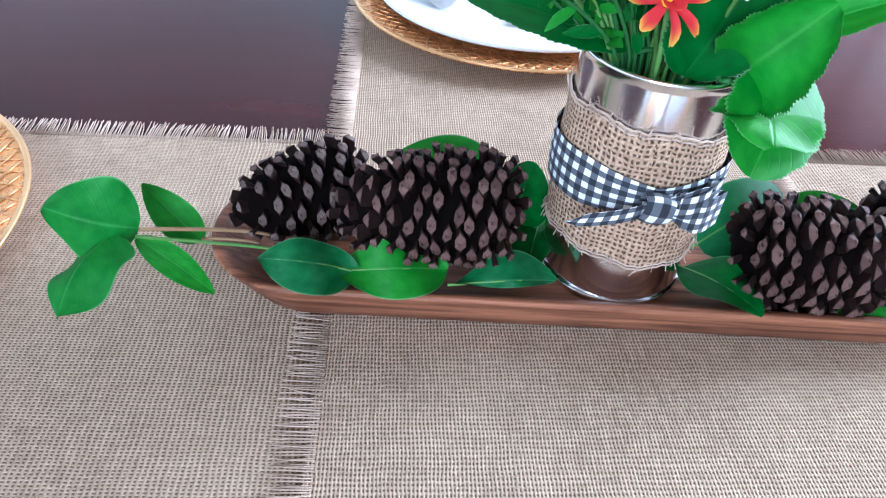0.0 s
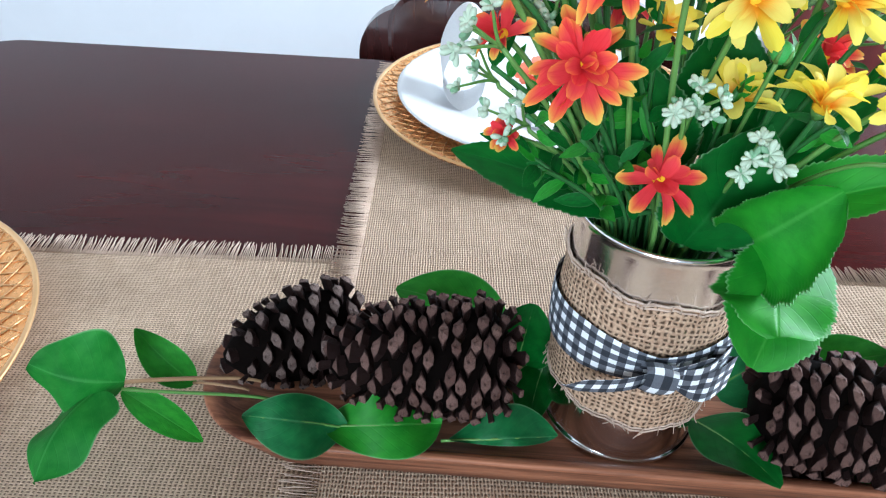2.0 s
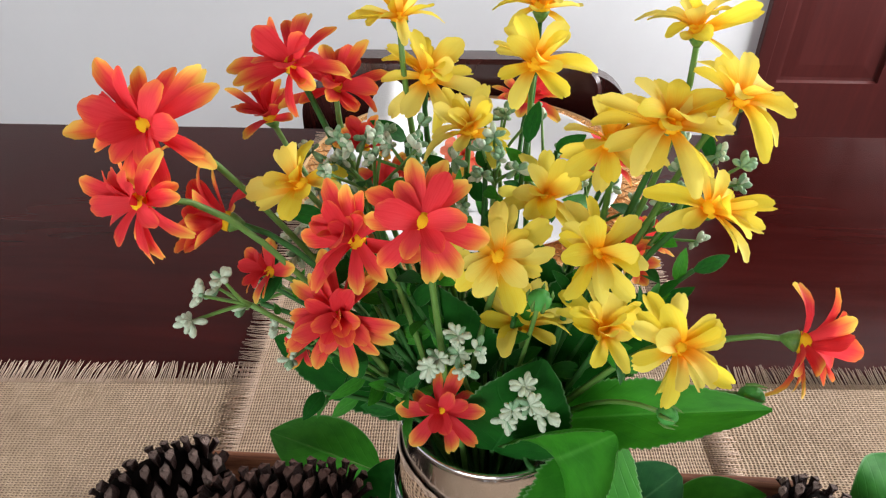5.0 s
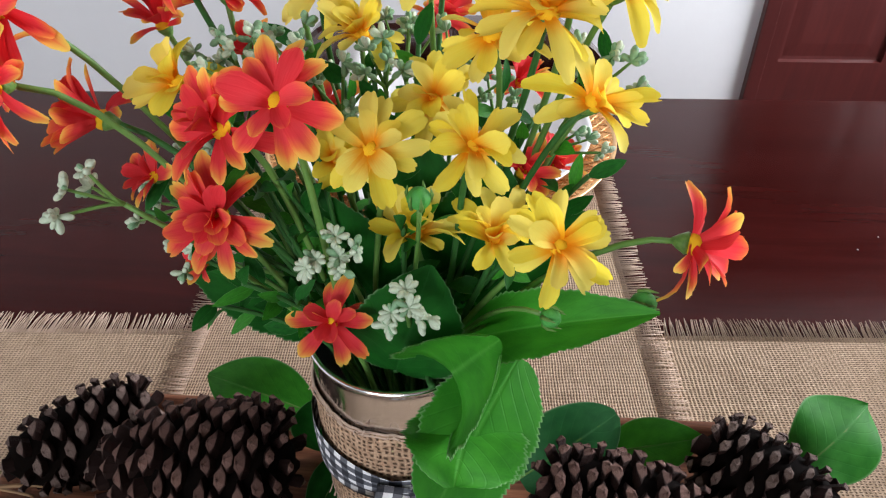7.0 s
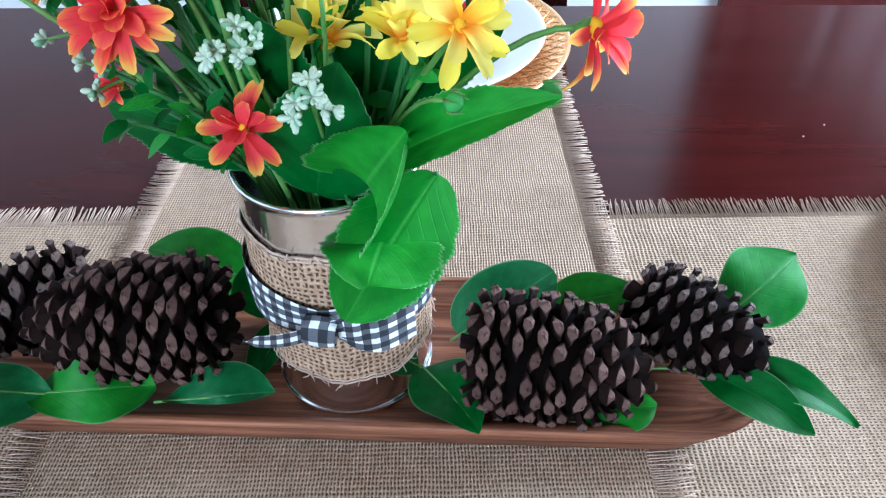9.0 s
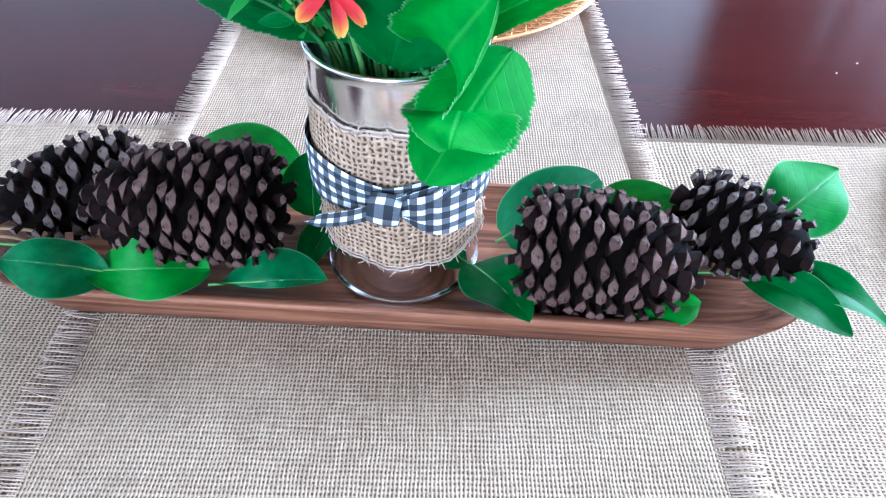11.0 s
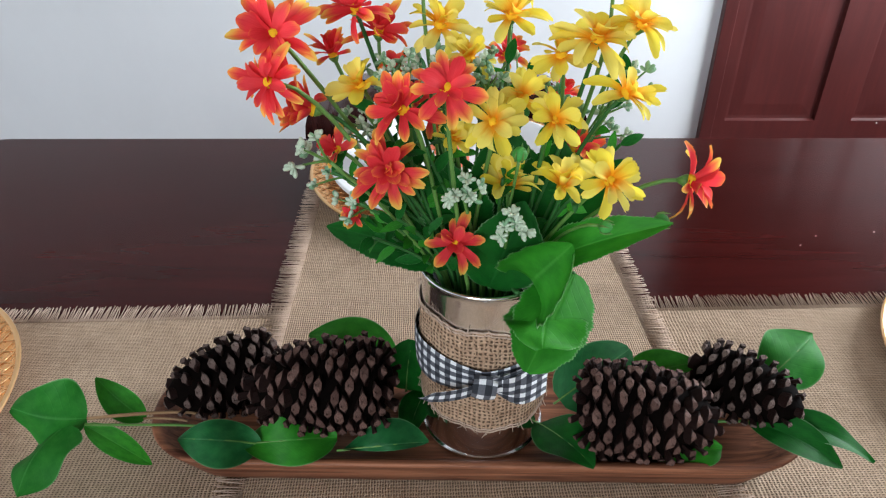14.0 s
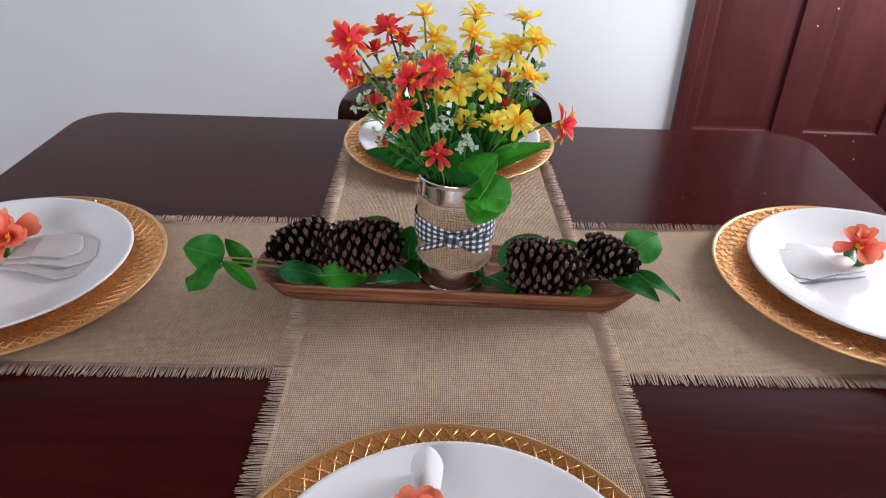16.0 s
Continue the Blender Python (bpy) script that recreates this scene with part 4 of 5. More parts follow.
def pine_cone(centre, tip, length, radius, count, blunt, seed, label, tight=False, size=1.0):
    rnd = random.Random(seed)
    e = thing("pine_cone", (centre[0], centre[1], FLOOR), label, "pine cone", "pine cones in the tray")
    ax = Vector(tip).normalized()
    s1 = ax.cross(UP).normalized()
    s2 = s1.cross(ax)
    c = Vector(centre)
    # wide core closes the gaps; its black colour paints the shade there
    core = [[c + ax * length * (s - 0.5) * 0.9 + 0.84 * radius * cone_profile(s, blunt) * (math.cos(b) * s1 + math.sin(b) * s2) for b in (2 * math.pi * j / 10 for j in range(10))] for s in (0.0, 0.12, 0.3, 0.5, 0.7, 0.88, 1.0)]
    part("core", rings(core), M_CORE_SHADE, e)
    # scales lie evenly over the surface: s follows the running sum of the radius
    run, steps = [0.0], 200
    for k in range(steps):
        run.append(run[-1] + cone_profile((k + 0.5) / steps, blunt))
    j = 0
    for i in range(count):
        want = run[-1] * (i + 0.5) / count
        while run[j + 1] < want:
            j += 1
        s = (j + (want - run[j]) / (run[j + 1] - run[j])) / steps
        b = i * radians(137.508) + rnd.gauss(0, 0.05)
        rad = math.cos(b) * s1 + math.sin(b) * s2
        rp = radius * cone_profile(s, blunt)
        phi = radians(-62 + 62 * min(1.0, s / 0.20) + 24 * s + 58 * max(0.0, s - 0.60) / 0.40 + rnd.gauss(0, 5))
        d = math.cos(phi) * rad + math.sin(phi) * ax
        z = -math.sin(phi) * rad + math.cos(phi) * ax
        top = c + ax * length * (s - 0.5) + rad * rp * rnd.uniform(0.94, 1.05)
        ln = radius * (0.20 + 0.36 * rp / radius)
        butt = 0.62 + 0.38 * min(1.0, s / 0.20) if tight else 1.0
        wide = size * radius * 0.47 * (0.55 + 0.45 * rp / radius) * butt * rnd.uniform(0.82, 1.15)
        deep = size * radius * 0.62 * (0.6 + 0.4 * rp / radius) * (0.8 + 0.2 * butt) * rnd.uniform(0.9, 1.15)
        m = Matrix.Translation(top - d * ln) @ Matrix((d.cross(z), d, z)).transposed().to_4x4() @ Matrix.Rotation(rnd.gauss(0, 0.16), 4, "Y") @ Matrix.Rotation(rnd.gauss(0, 0.07), 4, "X") @ Matrix.Diagonal((wide, ln, deep, 1))
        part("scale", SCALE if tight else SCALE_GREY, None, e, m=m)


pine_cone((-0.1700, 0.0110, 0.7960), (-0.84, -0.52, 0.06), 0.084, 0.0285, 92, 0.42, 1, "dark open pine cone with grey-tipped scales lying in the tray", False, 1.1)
pine_cone((-0.1010, -0.0060, 0.8060), (-0.99, -0.10, 0.0), 0.106, 0.0320, 175, 0.50, 2, "large brown pine cone with tight scales at its base", True)
pine_cone((0.1080, -0.0180, 0.7970), (0.97, -0.20, 0.05), 0.095, 0.0325, 158, 0.55, 3, "large brown pine cone with tight reddish base scales", True)
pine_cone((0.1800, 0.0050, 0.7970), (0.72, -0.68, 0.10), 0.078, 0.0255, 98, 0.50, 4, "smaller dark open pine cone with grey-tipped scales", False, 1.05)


# ---- leaves ----
def leaf_sheet(base, tip, face, width, bend=0.0, fold=0.1, teeth=0, wave=0.0, blunt=0.8, plump=0.72, nu=10, nv=18, left=None, cup=0.0, roll=0.0, slim=1.0):
    """A leaf from base to tip that looks along face; bend lifts its middle, fold raises its edges."""
    b, t = Vector(base), Vector(tip)
    ax = t - b
    ln = ax.length
    ax.normalize()
    f = Vector(face)
    f = (f - ax * f.dot(ax)).normalized()
    side = ax.cross(f)
    nv = max(nv, 4 * teeth)

    def place(u, v):
        s = 2 * u - 1
        w = 0.5 * width * max(0.02, math.sin(math.pi * min(1.0, v * 0.985 + 0.015) ** blunt)) ** plump
        if teeth and abs(s) > 0.99:
            w *= 1.0 + 0.075 * ((v * teeth) % 1.0 - 0.4) + 0.03 * math.sin(37 * v)
        if s > 0:
            w *= slim
        side_fold = fold if left is None or s > 0 else left
        h = bend * math.sin(math.pi * v) + side_fold * abs(s) * w - cup * max(0.0, 1 - v / 0.4) ** 2 + wave * math.sin(2 * math.pi * (1.4 * v + 0.2)) * s
        if roll:
            a = radians(roll)
            return b + ax * ln * v + side * w / a * math.sin(s * a) + f * (h + w / a * (1 - math.cos(s * a)))
        return b + ax * ln * v + side * s * w + f * h
    return sheet(nu, nv, place)


def lone_leaf(label, material, *args, **kw):
    e = thing("artificial_leaf", args[0], label, "leaf", "loose leaves in the tray")
    part("leaf_blade", leaf_sheet(*args, **kw), material, e)
    b, t, f = Vector(args[0]), Vector(args[1]), Vector(args[2])
    f = (f - (t - b).normalized() * f.dot((t - b).normalized())).normalized()
    rib = [b + (t - b) * v + f * (kw.get("bend", 0) * math.sin(math.pi * v) - 0.0003) for v in (0.0, 0.2, 0.4, 0.6, 0.8, 0.93)]
    part("midrib", tube([b - (t - b) * 0.08] + rib, [0.0008, 0.0008, 0.0007, 0.0006, 0.0005, 0.0004, 0.0003], 5), M_STEM, e)


def leafy_sprig(name, at, label, leaves, stems):
    e = thing(name, at, label, "sprig", "leaf sprigs in the tray")
    for pts, r, mat_ in stems:
        part("stem", tube(pts, r, 6), mat_, e)
    for mat_, a, kw in leaves:
        part("leaf", leaf_sheet(*a, **kw), mat_, e)


leafy_sprig("leaf_sprig", (-0.2046, -0.0185, 0.7824), "bright green cloth leaf sprig hanging over the tray end", [
    (M_LEAF_PALE, ((-0.2405, -0.0360, 0.8060), (-0.2790, -0.0420, 0.8210), (-0.1, -0.80, 0.55), 0.041), dict(bend=0.009, fold=-0.55, wave=0.006, plump=0.6)),
    (M_LEAF_PALE, ((-0.2500, -0.0400, 0.8060), (-0.2630, -0.0840, 0.7920), (-0.3, -0.45, 0.85), 0.036), dict(bend=0.007, fold=-0.45, wave=0.004)),
    (M_LEAF, ((-0.2215, -0.0100, 0.7780), (-0.2500, -0.0015, 0.8075), (0.25, -0.85, 0.5), 0.021), dict(bend=0.003, fold=0.3)),
    (M_LEAF, ((-0.2430, -0.0360, 0.8000), (-0.2110, -0.0340, 0.7620), (0.35, -0.55, 0.75), 0.016), dict(bend=0.003, fold=0.2)),
], [
    (hermite((-0.1842, -0.0105, 0.7850), (-0.2464, -0.0350, 0.8040), (-0.03, 0, 0.012), (-0.03, -0.01, 0.004), 8), 0.0011, M_TWIG),
    (hermite((-0.1771, -0.0205, 0.7830), (-0.2430, -0.0360, 0.8010), (-0.03, 0, 0.010), (-0.03, 0, 0.004), 8), 0.0009, M_STEM),
    (hermite((-0.1893, -0.0155, 0.7830), (-0.2215, -0.0100, 0.7790), (-0.01, 0, 0.006), (-0.01, 0, -0.004), 6), 0.0008, M_TWIG),
])
lone_leaf("green cloth leaf lying over the tray rim by the cones", M_LEAF_TEAL, (-0.1350, -0.0370, 0.7860), (-0.1825, -0.0440, 0.7980), (0.15, -0.6, 0.8), 0.034, bend=0.008, fold=-0.40, left=0.25, wave=0.005, blunt=0.9, slim=0.8)
lone_leaf("green cloth leaf curling over the tray rim", M_LEAF, (-0.1450, -0.0380, 0.7870), (-0.0885, -0.0280, 0.7830), (0.0, -0.65, 0.75), 0.032, bend=0.005, fold=0.30, left=-0.15, wave=0.006, blunt=1.2, plump=0.5)
lone_leaf("blue-green cloth leaf lying against the can", M_LEAF_TEAL, (-0.0840, -0.0340, 0.7780), (-0.0300, -0.0260, 0.7770), (0.05, -0.62, 0.78), 0.034, bend=0.007, fold=0.1, left=-0.2, wave=0.003, blunt=1.35, slim=0.22)
lone_leaf("bright green cloth leaf standing behind a pine cone", M_LEAF, (-0.0560, 0.0440, 0.7850), (-0.1220, 0.0620, 0.7930), (0.0, -0.5, 0.86), 0.040, bend=0.008, fold=0.2)
lone_leaf("dark green cloth leaf between cone and can", M_LEAF_DARK, (-0.0485, 0.0300, 0.7690), (-0.0430, 0.0330, 0.8130), (-0.2, -0.9, 0.3), 0.036, bend=0.003, fold=0.2, plump=0.5)
lone_leaf("dark green cloth leaf lying beside the can", M_LEAF_DARK, (-0.0322, 0.0315, 0.7702), (-0.0445, -0.0205, 0.7722), (-0.3, -0.3, 0.9), 0.026, bend=0.004, fold=0.2)
lone_leaf("dark green cloth leaf between the can and a pine cone", M_LEAF_DARK, (0.0430, -0.0080, 0.7760), (0.0720, -0.0500, 0.7830), (0.2, -0.5, 0.85), 0.034, bend=0.004, fold=0.2, wave=0.002)
lone_leaf("green cloth leaf under a pine cone", M_LEAF, (0.1100, -0.0330, 0.7740), (0.1570, -0.0290, 0.7770), (0.0, -0.5, 0.86), 0.024, bend=0.003, fold=0.3, left=-0.1, wave=0.004, blunt=1.3, plump=0.55)
lone_leaf("blue-green cloth leaf on the tray behind a pine cone", M_LEAF_TEAL, (0.0600, 0.0180, 0.7720), (0.1120, 0.0470, 0.7940), (0.1, -0.55, 0.8), 0.044, bend=0.005, fold=0.1, plump=0.5)
lone_leaf("green cloth leaf on the tray behind the pine cones", M_LEAF, (0.1080, 0.0330, 0.7790), (0.1560, 0.0350, 0.7930), (0.0, -0.6, 0.8), 0.030, bend=0.003, fold=0.1)
lone_leaf("pale green cloth leaf lying past the tray end", M_LEAF_PALE, (0.1960, 0.0160, 0.7910), (0.2430, 0.0540, 0.8020), (-0.1, -0.60, 0.80), 0.046, bend=0.006, fold=-0.2, blunt=1.1, wave=0.003)
leafy_sprig("leaf_sprig", (0.1932, -0.0105, 0.7763), "dark green cloth leaf sprig hanging over the tray end", [
    (M_LEAF_DARK, ((0.1780, -0.0120, 0.7850), (0.2290, -0.0400, 0.7730), (0.05, -0.5, 0.85), 0.024), dict(bend=0.009, fold=0.3)),
    (M_LEAF_DARK, ((0.1900, -0.0080, 0.7870), (0.2530, -0.0330, 0.7700), (0.25, -0.4, 0.85), 0.019), dict(bend=0.009, fold=0.35, wave=0.002)),
], [(hermite((0.1575, -0.0025, 0.7722), (0.1799, -0.0055, 0.7773), (0.01, 0, 0.006), (0.01, 0, 0.001), 5), 0.001, M_STEM)])

# ---- bouquet in the can ----
MOUTH = CAN.z + CAN_H


def stem_path(target, away, rnd, lean=0.05):
    """From the bottom of the can through its mouth to a flower."""
    t = Vector(target)
    off = Vector((t.x - CAN.x, t.y - CAN.y, 0))
    d = min(0.026, off.length * 0.42)
    mouth = Vector((CAN.x, CAN.y, MOUTH - 0.002)) + (off.normalized() * d if off.length > 1e-4 else Vector()) + Vector((rnd.gauss(0, 0.004), rnd.gauss(0, 0.004), 0))
    root = Vector((CAN.x - off.x * 0.12 + rnd.uniform(-0.008, 0.008), CAN.y - off.y * 0.12 + rnd.uniform(-0.008, 0.008), CAN.z + 0.0058))
    rise = mouth - root
    end = t - Vector(away).normalized() * 0.0035
    span = (end - mouth).length
    return root, hermite(root, mouth, rise, rise.normalized() * 0.1 + UP * 0.02, 3)[:-1] + hermite(mouth, end, (rise.normalized() + UP * 0.5 + off.normalized() * 0.35).normalized() * span * 0.9, Vector(away).normalized() * span * lean * 14, 9)


def daisy(colour, at, face, diameter, count, cup, seed, label, layers=2):
    rnd = random.Random(seed)
    root, path = stem_path(at, face, rnd)
    e = thing("artificial_flower", root, label, "flower", colour + " flowers in the can")
    part("stem", tube(path, [0.0012] * (len(path) - 2) + [0.0011, 0.0011], 6), M_STEM if seed % 3 else M_STEM_DARK, e)
    head(e, colour, at, face, diameter, count, cup, rnd, layers)


RED_FLOWERS = (
    ((-0.0960, -0.0160, 1.0344), (-0.10, -0.80, 0.55), 0.0441, 11, 4),
    ((-0.0980, -0.0270, 1.0160), (-0.35, -0.50, 0.20), 0.0405, 10, 2),
    ((-0.0640, 0.0260, 1.0354), (-0.15, -0.45, 0.85), 0.0414, 9, 18),
    ((-0.0550, 0.0440, 1.0191), (0.15, -0.25, 0.95), 0.0414, 9, 15),
    ((-0.0810, 0.0440, 1.0068), (-0.25, -0.10, 0.95), 0.0360, 7, 48),
    ((-0.0840, -0.0060, 0.9946), (-0.85, -0.15, 0.30), 0.0414, 8, 45),
    ((-0.0170, -0.0310, 1.0140), (0.05, -0.78, 0.60), 0.0405, 9, 6),
    ((-0.0380, -0.0220, 1.0007), (-0.35, -0.55, 0.60), 0.0396, 8, 30),
    ((-0.0470, -0.0200, 0.9681), (-0.12, -0.78, 0.55), 0.0423, 11, 10),
    ((-0.0130, -0.0270, 0.9293), (0.10, -0.80, 0.52), 0.0333, 9, 14),
    ((0.1040, -0.0200, 0.9625), (0.92, -0.36, 0.05), 0.0450, 9, 30),
    ((0.0180, 0.0990, 0.9895), (0.1060, -0.0960, 0.9538), 0.0360, 8, 30),
    ((0.0660, 0.0540, 0.9436), (0.30, -0.30, 0.90), 0.0342, 8, 35),
    ((0.0500, 0.0790, 0.9691), (0.25, -0.20, 0.90), 0.0378, 8, 30),
    ((-0.0240, 0.0440, 0.9742), (-0.15, -0.55, 0.80), 0.0378, 8, 25),
)
SMALL_RED = (((-0.035, 0.030, 0.985), (-0.1, -0.4, 0.9), 0.030), ((-0.074, -0.004, 0.972), (-0.6, -0.4, 0.6), 0.027), ((-0.045, 0.035, 1.000), (-0.1, -0.3, 0.95), 0.028), ((0.052, 0.020, 0.962), (0.3, -0.4, 0.85), 0.030), ((-0.068, 0.002, 0.930), (-0.6, -0.5, 0.5), 0.022))
YELLOW_FLOWERS = (
    ((-0.0310, 0.0480, 1.0436), (0.0060, -0.0460, 1.0048), 0.0414, 10, 24),
    ((-0.0220, 0.0500, 1.0211), (0.20, -0.35, 0.92), 0.0450, 9, 12),
    ((-0.0610, 0.0040, 1.0028), (-0.35, -0.40, 0.80), 0.0396, 6, 32),
    ((0.0170, 0.0540, 1.0252), (0.05, -0.42, 0.90), 0.0468, 9, 14),
    ((0.0200, 0.0840, 1.0354), (0.0060, 0.0540, 1.0048), 0.0450, 10, 26),
    ((-0.0060, 0.0340, 1.0079), (0.05, -0.40, 0.92), 0.0396, 9, 28),
    ((0.0400, 0.0130, 1.0160), (-0.25, -0.30, 0.90), 0.0432, 9, 8),
    ((0.0560, 0.0070, 1.0252), (0.12, -0.20, 0.97), 0.0504, 11, 8),
    ((0.0780, 0.0170, 1.0293), (0.45, -0.15, 0.88), 0.0468, 10, 8),
    ((0.0660, 0.0320, 1.0456), (-0.0940, 0.1040, 1.0048), 0.0414, 9, 25),
    ((0.0710, -0.0010, 1.0007), (0.55, -0.30, 0.72), 0.0450, 9, 18),
    ((0.0210, 0.0160, 0.9926), (0.05, -0.62, 0.75), 0.0396, 9, 20),
    ((0.0050, -0.0180, 0.9926), (-0.10, -0.70, 0.65), 0.0396, 8, 4),
    ((0.0350, -0.0150, 0.9926), (0.15, -0.66, 0.68), 0.0396, 9, 20),
    ((0.0620, -0.0290, 0.9671), (0.18, -0.74, 0.58), 0.0414, 10, 6),
    ((0.0150, -0.0040, 0.9497), (0.0, -0.22, 0.97), 0.0440, 8, 44),
    ((0.0430, -0.0110, 0.9538), (0.05, -0.28, 0.95), 0.0460, 9, 42),
    ((-0.0140, 0.0080, 0.9722), (-0.10, -0.55, 0.80), 0.0324, 7, 30),
)
for k, (at, face, dia, cnt, cup) in enumerate(RED_FLOWERS):
    daisy("red", at, face, 0.96 * dia, cnt + (0 if k in (6, 9) else 3), cup, 100 + k, "red cloth daisy with yellow petal tips on a green stem", 3 if k in (5, 7, 8) else 2)
for k, (at, face, dia) in enumerate(SMALL_RED):
    daisy("red", at, face, dia, 8, 38, 150 + k, "small half-open red cloth daisy among the stems", 2)
for k, (at, face, dia, cnt, cup) in enumerate(YELLOW_FLOWERS):
    daisy("yellow", at, face, 0.88 * dia, cnt + 2, cup, 200 + k, "bright yellow cloth daisy with orange throat on a green stem")


def bud_mesh(name, material):
    me = mesh_of(rings([[Vector((r * math.cos(2 * math.pi * j / 6), r * math.sin(2 * math.pi * j / 6), z)) for j in range(6)] for r, z in ((0.10, 0.0), (0.27, 0.5), (0.36, 1.0), (0.26, 1.35), (0.10, 1.5))]), name)
    me.materials.append(material)
    return me


BUD, BUD_GREEN = bud_mesh("bud", M_BUD), bud_mesh("bud", M_MINT)


def bud_sprig(at, face, size, count, seed, white=0.9, label="sprig of tiny white artificial blossoms on green stems"):
    """Small clumps of blossom lobes on a few short branches."""
    rnd = random.Random(seed)
    root, path = stem_path(at, face, rnd)
    e = thing("bud_sprig", root, label, "sprig", "bud sprigs in the can")
    base = frame_to(at, face)
    fork = Vector(at) - Vector(face).normalized() * size * 1.3
    part("stem", tube(path[:-2] + [fork], 0.0010, 5), M_STEM, e)
    clumps = max(4, count // 4)
    for k in range(clumps):
        a, rr = k * radians(137.5) + rnd.uniform(0, 1), size * math.sqrt((k + 0.3) / clumps)
        c = base @ Vector((rr * math.cos(a), rr * math.sin(a), rnd.uniform(-0.5, 0.35) * size))
        d0 = (c - fork).normalized()
        part("branch", tube(hermite(fork, c, Vector(face).normalized() * size, (c - fork) * 0.8, 4), [0.0008, 0.0007, 0.0007, 0.0006, 0.0005], 5), M_STEM, e)
        for q in range(10):
            spin = 2 * math.pi * q / 10 + rnd.gauss(0, 0.15)
            if white > 0.8 and k % 3 != 2:
                d = (frame_to((0, 0, 0), d0) @ Vector((math.cos(spin), math.sin(spin), rnd.uniform(0.2, 0.7)))).normalized()
            else:
                d = (d0 * rnd.uniform(0.2, 1.0) + Vector((rnd.gauss(0, 1), rnd.gauss(0, 1), rnd.gauss(0, 1))) * 0.55).normalized()
            part("bud", BUD if rnd.random() < white else BUD_GREEN, None, e, m=frame_to(c, d, (rnd.random(), rnd.random(), 0.2), rnd.uniform(0.0022, 0.0038)))


bud_sprig((-0.0090, -0.0310, 0.9609), (0.0, -0.75, 0.60), 0.0090, 26, 31)
bud_sprig((0.0150, -0.0400, 0.9477), (0.1, -0.80, 0.55), 0.0085, 24, 32)
bud_sprig((-0.0860, -0.0300, 0.9824), (-0.75, -0.35, 0.50), 0.0110, 14, 33)
bud_sprig((-0.0720, -0.0040, 0.9395), (-0.75, -0.45, 0.40), 0.0110, 16, 34)
bud_sprig((-0.0410, 0.0160, 1.0089), (-0.05, -0.30, 0.95), 0.0190, 26, 35, 0.45, "sprig of pale green artificial buds on forked stems")
bud_sprig((-0.0140, 0.0240, 0.9966), (0.05, -0.35, 0.93), 0.0180, 24, 36, 0.35, "sprig of pale green artificial buds on forked stems")
bud_sprig((0.0720, 0.0400, 0.9722), (0.60, -0.15, 0.78), 0.0170, 22, 37, 0.6, "sprig of pale green artificial buds on forked stems")
bud_sprig((0.0840, 0.0240, 1.0048), (0.60, -0.05, 0.80), 0.0160, 18, 38, 0.2, "dark green forked filler sprig among the flowers")
bud_sprig((0.0260, 0.0490, 0.9895), (0.05, -0.25, 0.95), 0.0200, 24, 39, 0.1, "dark green forked filler sprig among the flowers")
bud_sprig((-0.0660, 0.0340, 0.9793), (-0.50, -0.10, 0.85), 0.0160, 18, 40, 0.5, "sprig of pale green artificial buds on forked stems")
bud_sprig((0.0460, 0.0390, 0.9793), (0.15, -0.25, 0.95), 0.0180, 20, 41, 0.2, "dark green forked filler sprig among the flowers")

bud_sprig((-0.058, 0.020, 0.985), (-0.30, -0.20, 0.93), 0.0150, 20, 42, 0.6, "sprig of pale green artificial buds on forked stems")
bud_sprig((0.005, 0.062, 1.000), (0.0, 0.0, 1.0), 0.0170, 22, 43, 0.4, "sprig of pale green artificial buds on forked stems")
bud_sprig((-0.090, 0.010, 0.955), (-0.85, -0.20, 0.45), 0.0140, 18, 44, 0.7, "sprig of pale green artificial buds on forked stems")
bud_sprig((0.080, 0.040, 0.985), (0.70, 0.10, 0.70), 0.0150, 18, 45, 0.3, "dark green forked filler sprig among the flowers")

bud_sprig((-0.049, 0.018, 1.010), (-0.2, -0.25, 0.95), 0.0120, 22, 46, 0.4, "sprig of mint green artificial buds on forked stems")
bud_sprig((-0.027, 0.018, 1.012), (0.0, -0.25, 0.97), 0.0120, 22, 47, 0.35, "sprig of mint green artificial buds on forked stems")
bud_sprig((0.004, 0.020, 1.006), (0.05, -0.25, 0.97), 0.0110, 20, 48, 0.3, "sprig of mint green artificial buds on forked stems")
bud_sprig((-0.062, 0.008, 0.978), (-0.4, -0.4, 0.85), 0.0120, 20, 49, 0.6, "sprig of mint green artificial buds on forked stems")


def filler_sprig(at, away, seed):
    """A thin dark stem with narrow leaflets, in the shade among the flower stems."""
    rnd = random.Random(seed)
    root, path = stem_path(at, away, rnd)
    e = thing("filler_sprig", root, "thin dark green filler sprig among the flower stems", "sprig", "filler sprigs in the can")
    part("stem", tube(path, 0.0010, 5), M_STEM_DARK, e)
    top = path[3:]
    for q in range(8):
        p = top[min(len(top) - 1, 2 + q)]
        d = (Vector(away).normalized() * 0.8 + Vector((rnd.gauss(0, 1), rnd.gauss(0, 1), rnd.gauss(0, 0.7)))).normalized()
        part("leaflet", leaf_sheet(p, p + d * rnd.uniform(0.010, 0.017), Vector((rnd.gauss(0, 0.4), -0.7, 0.7)), rnd.uniform(0.004, 0.007), bend=0.001, fold=0.2, nu=2, nv=6), M_LEAF_DARK if q % 2 else M_LEAF, e)


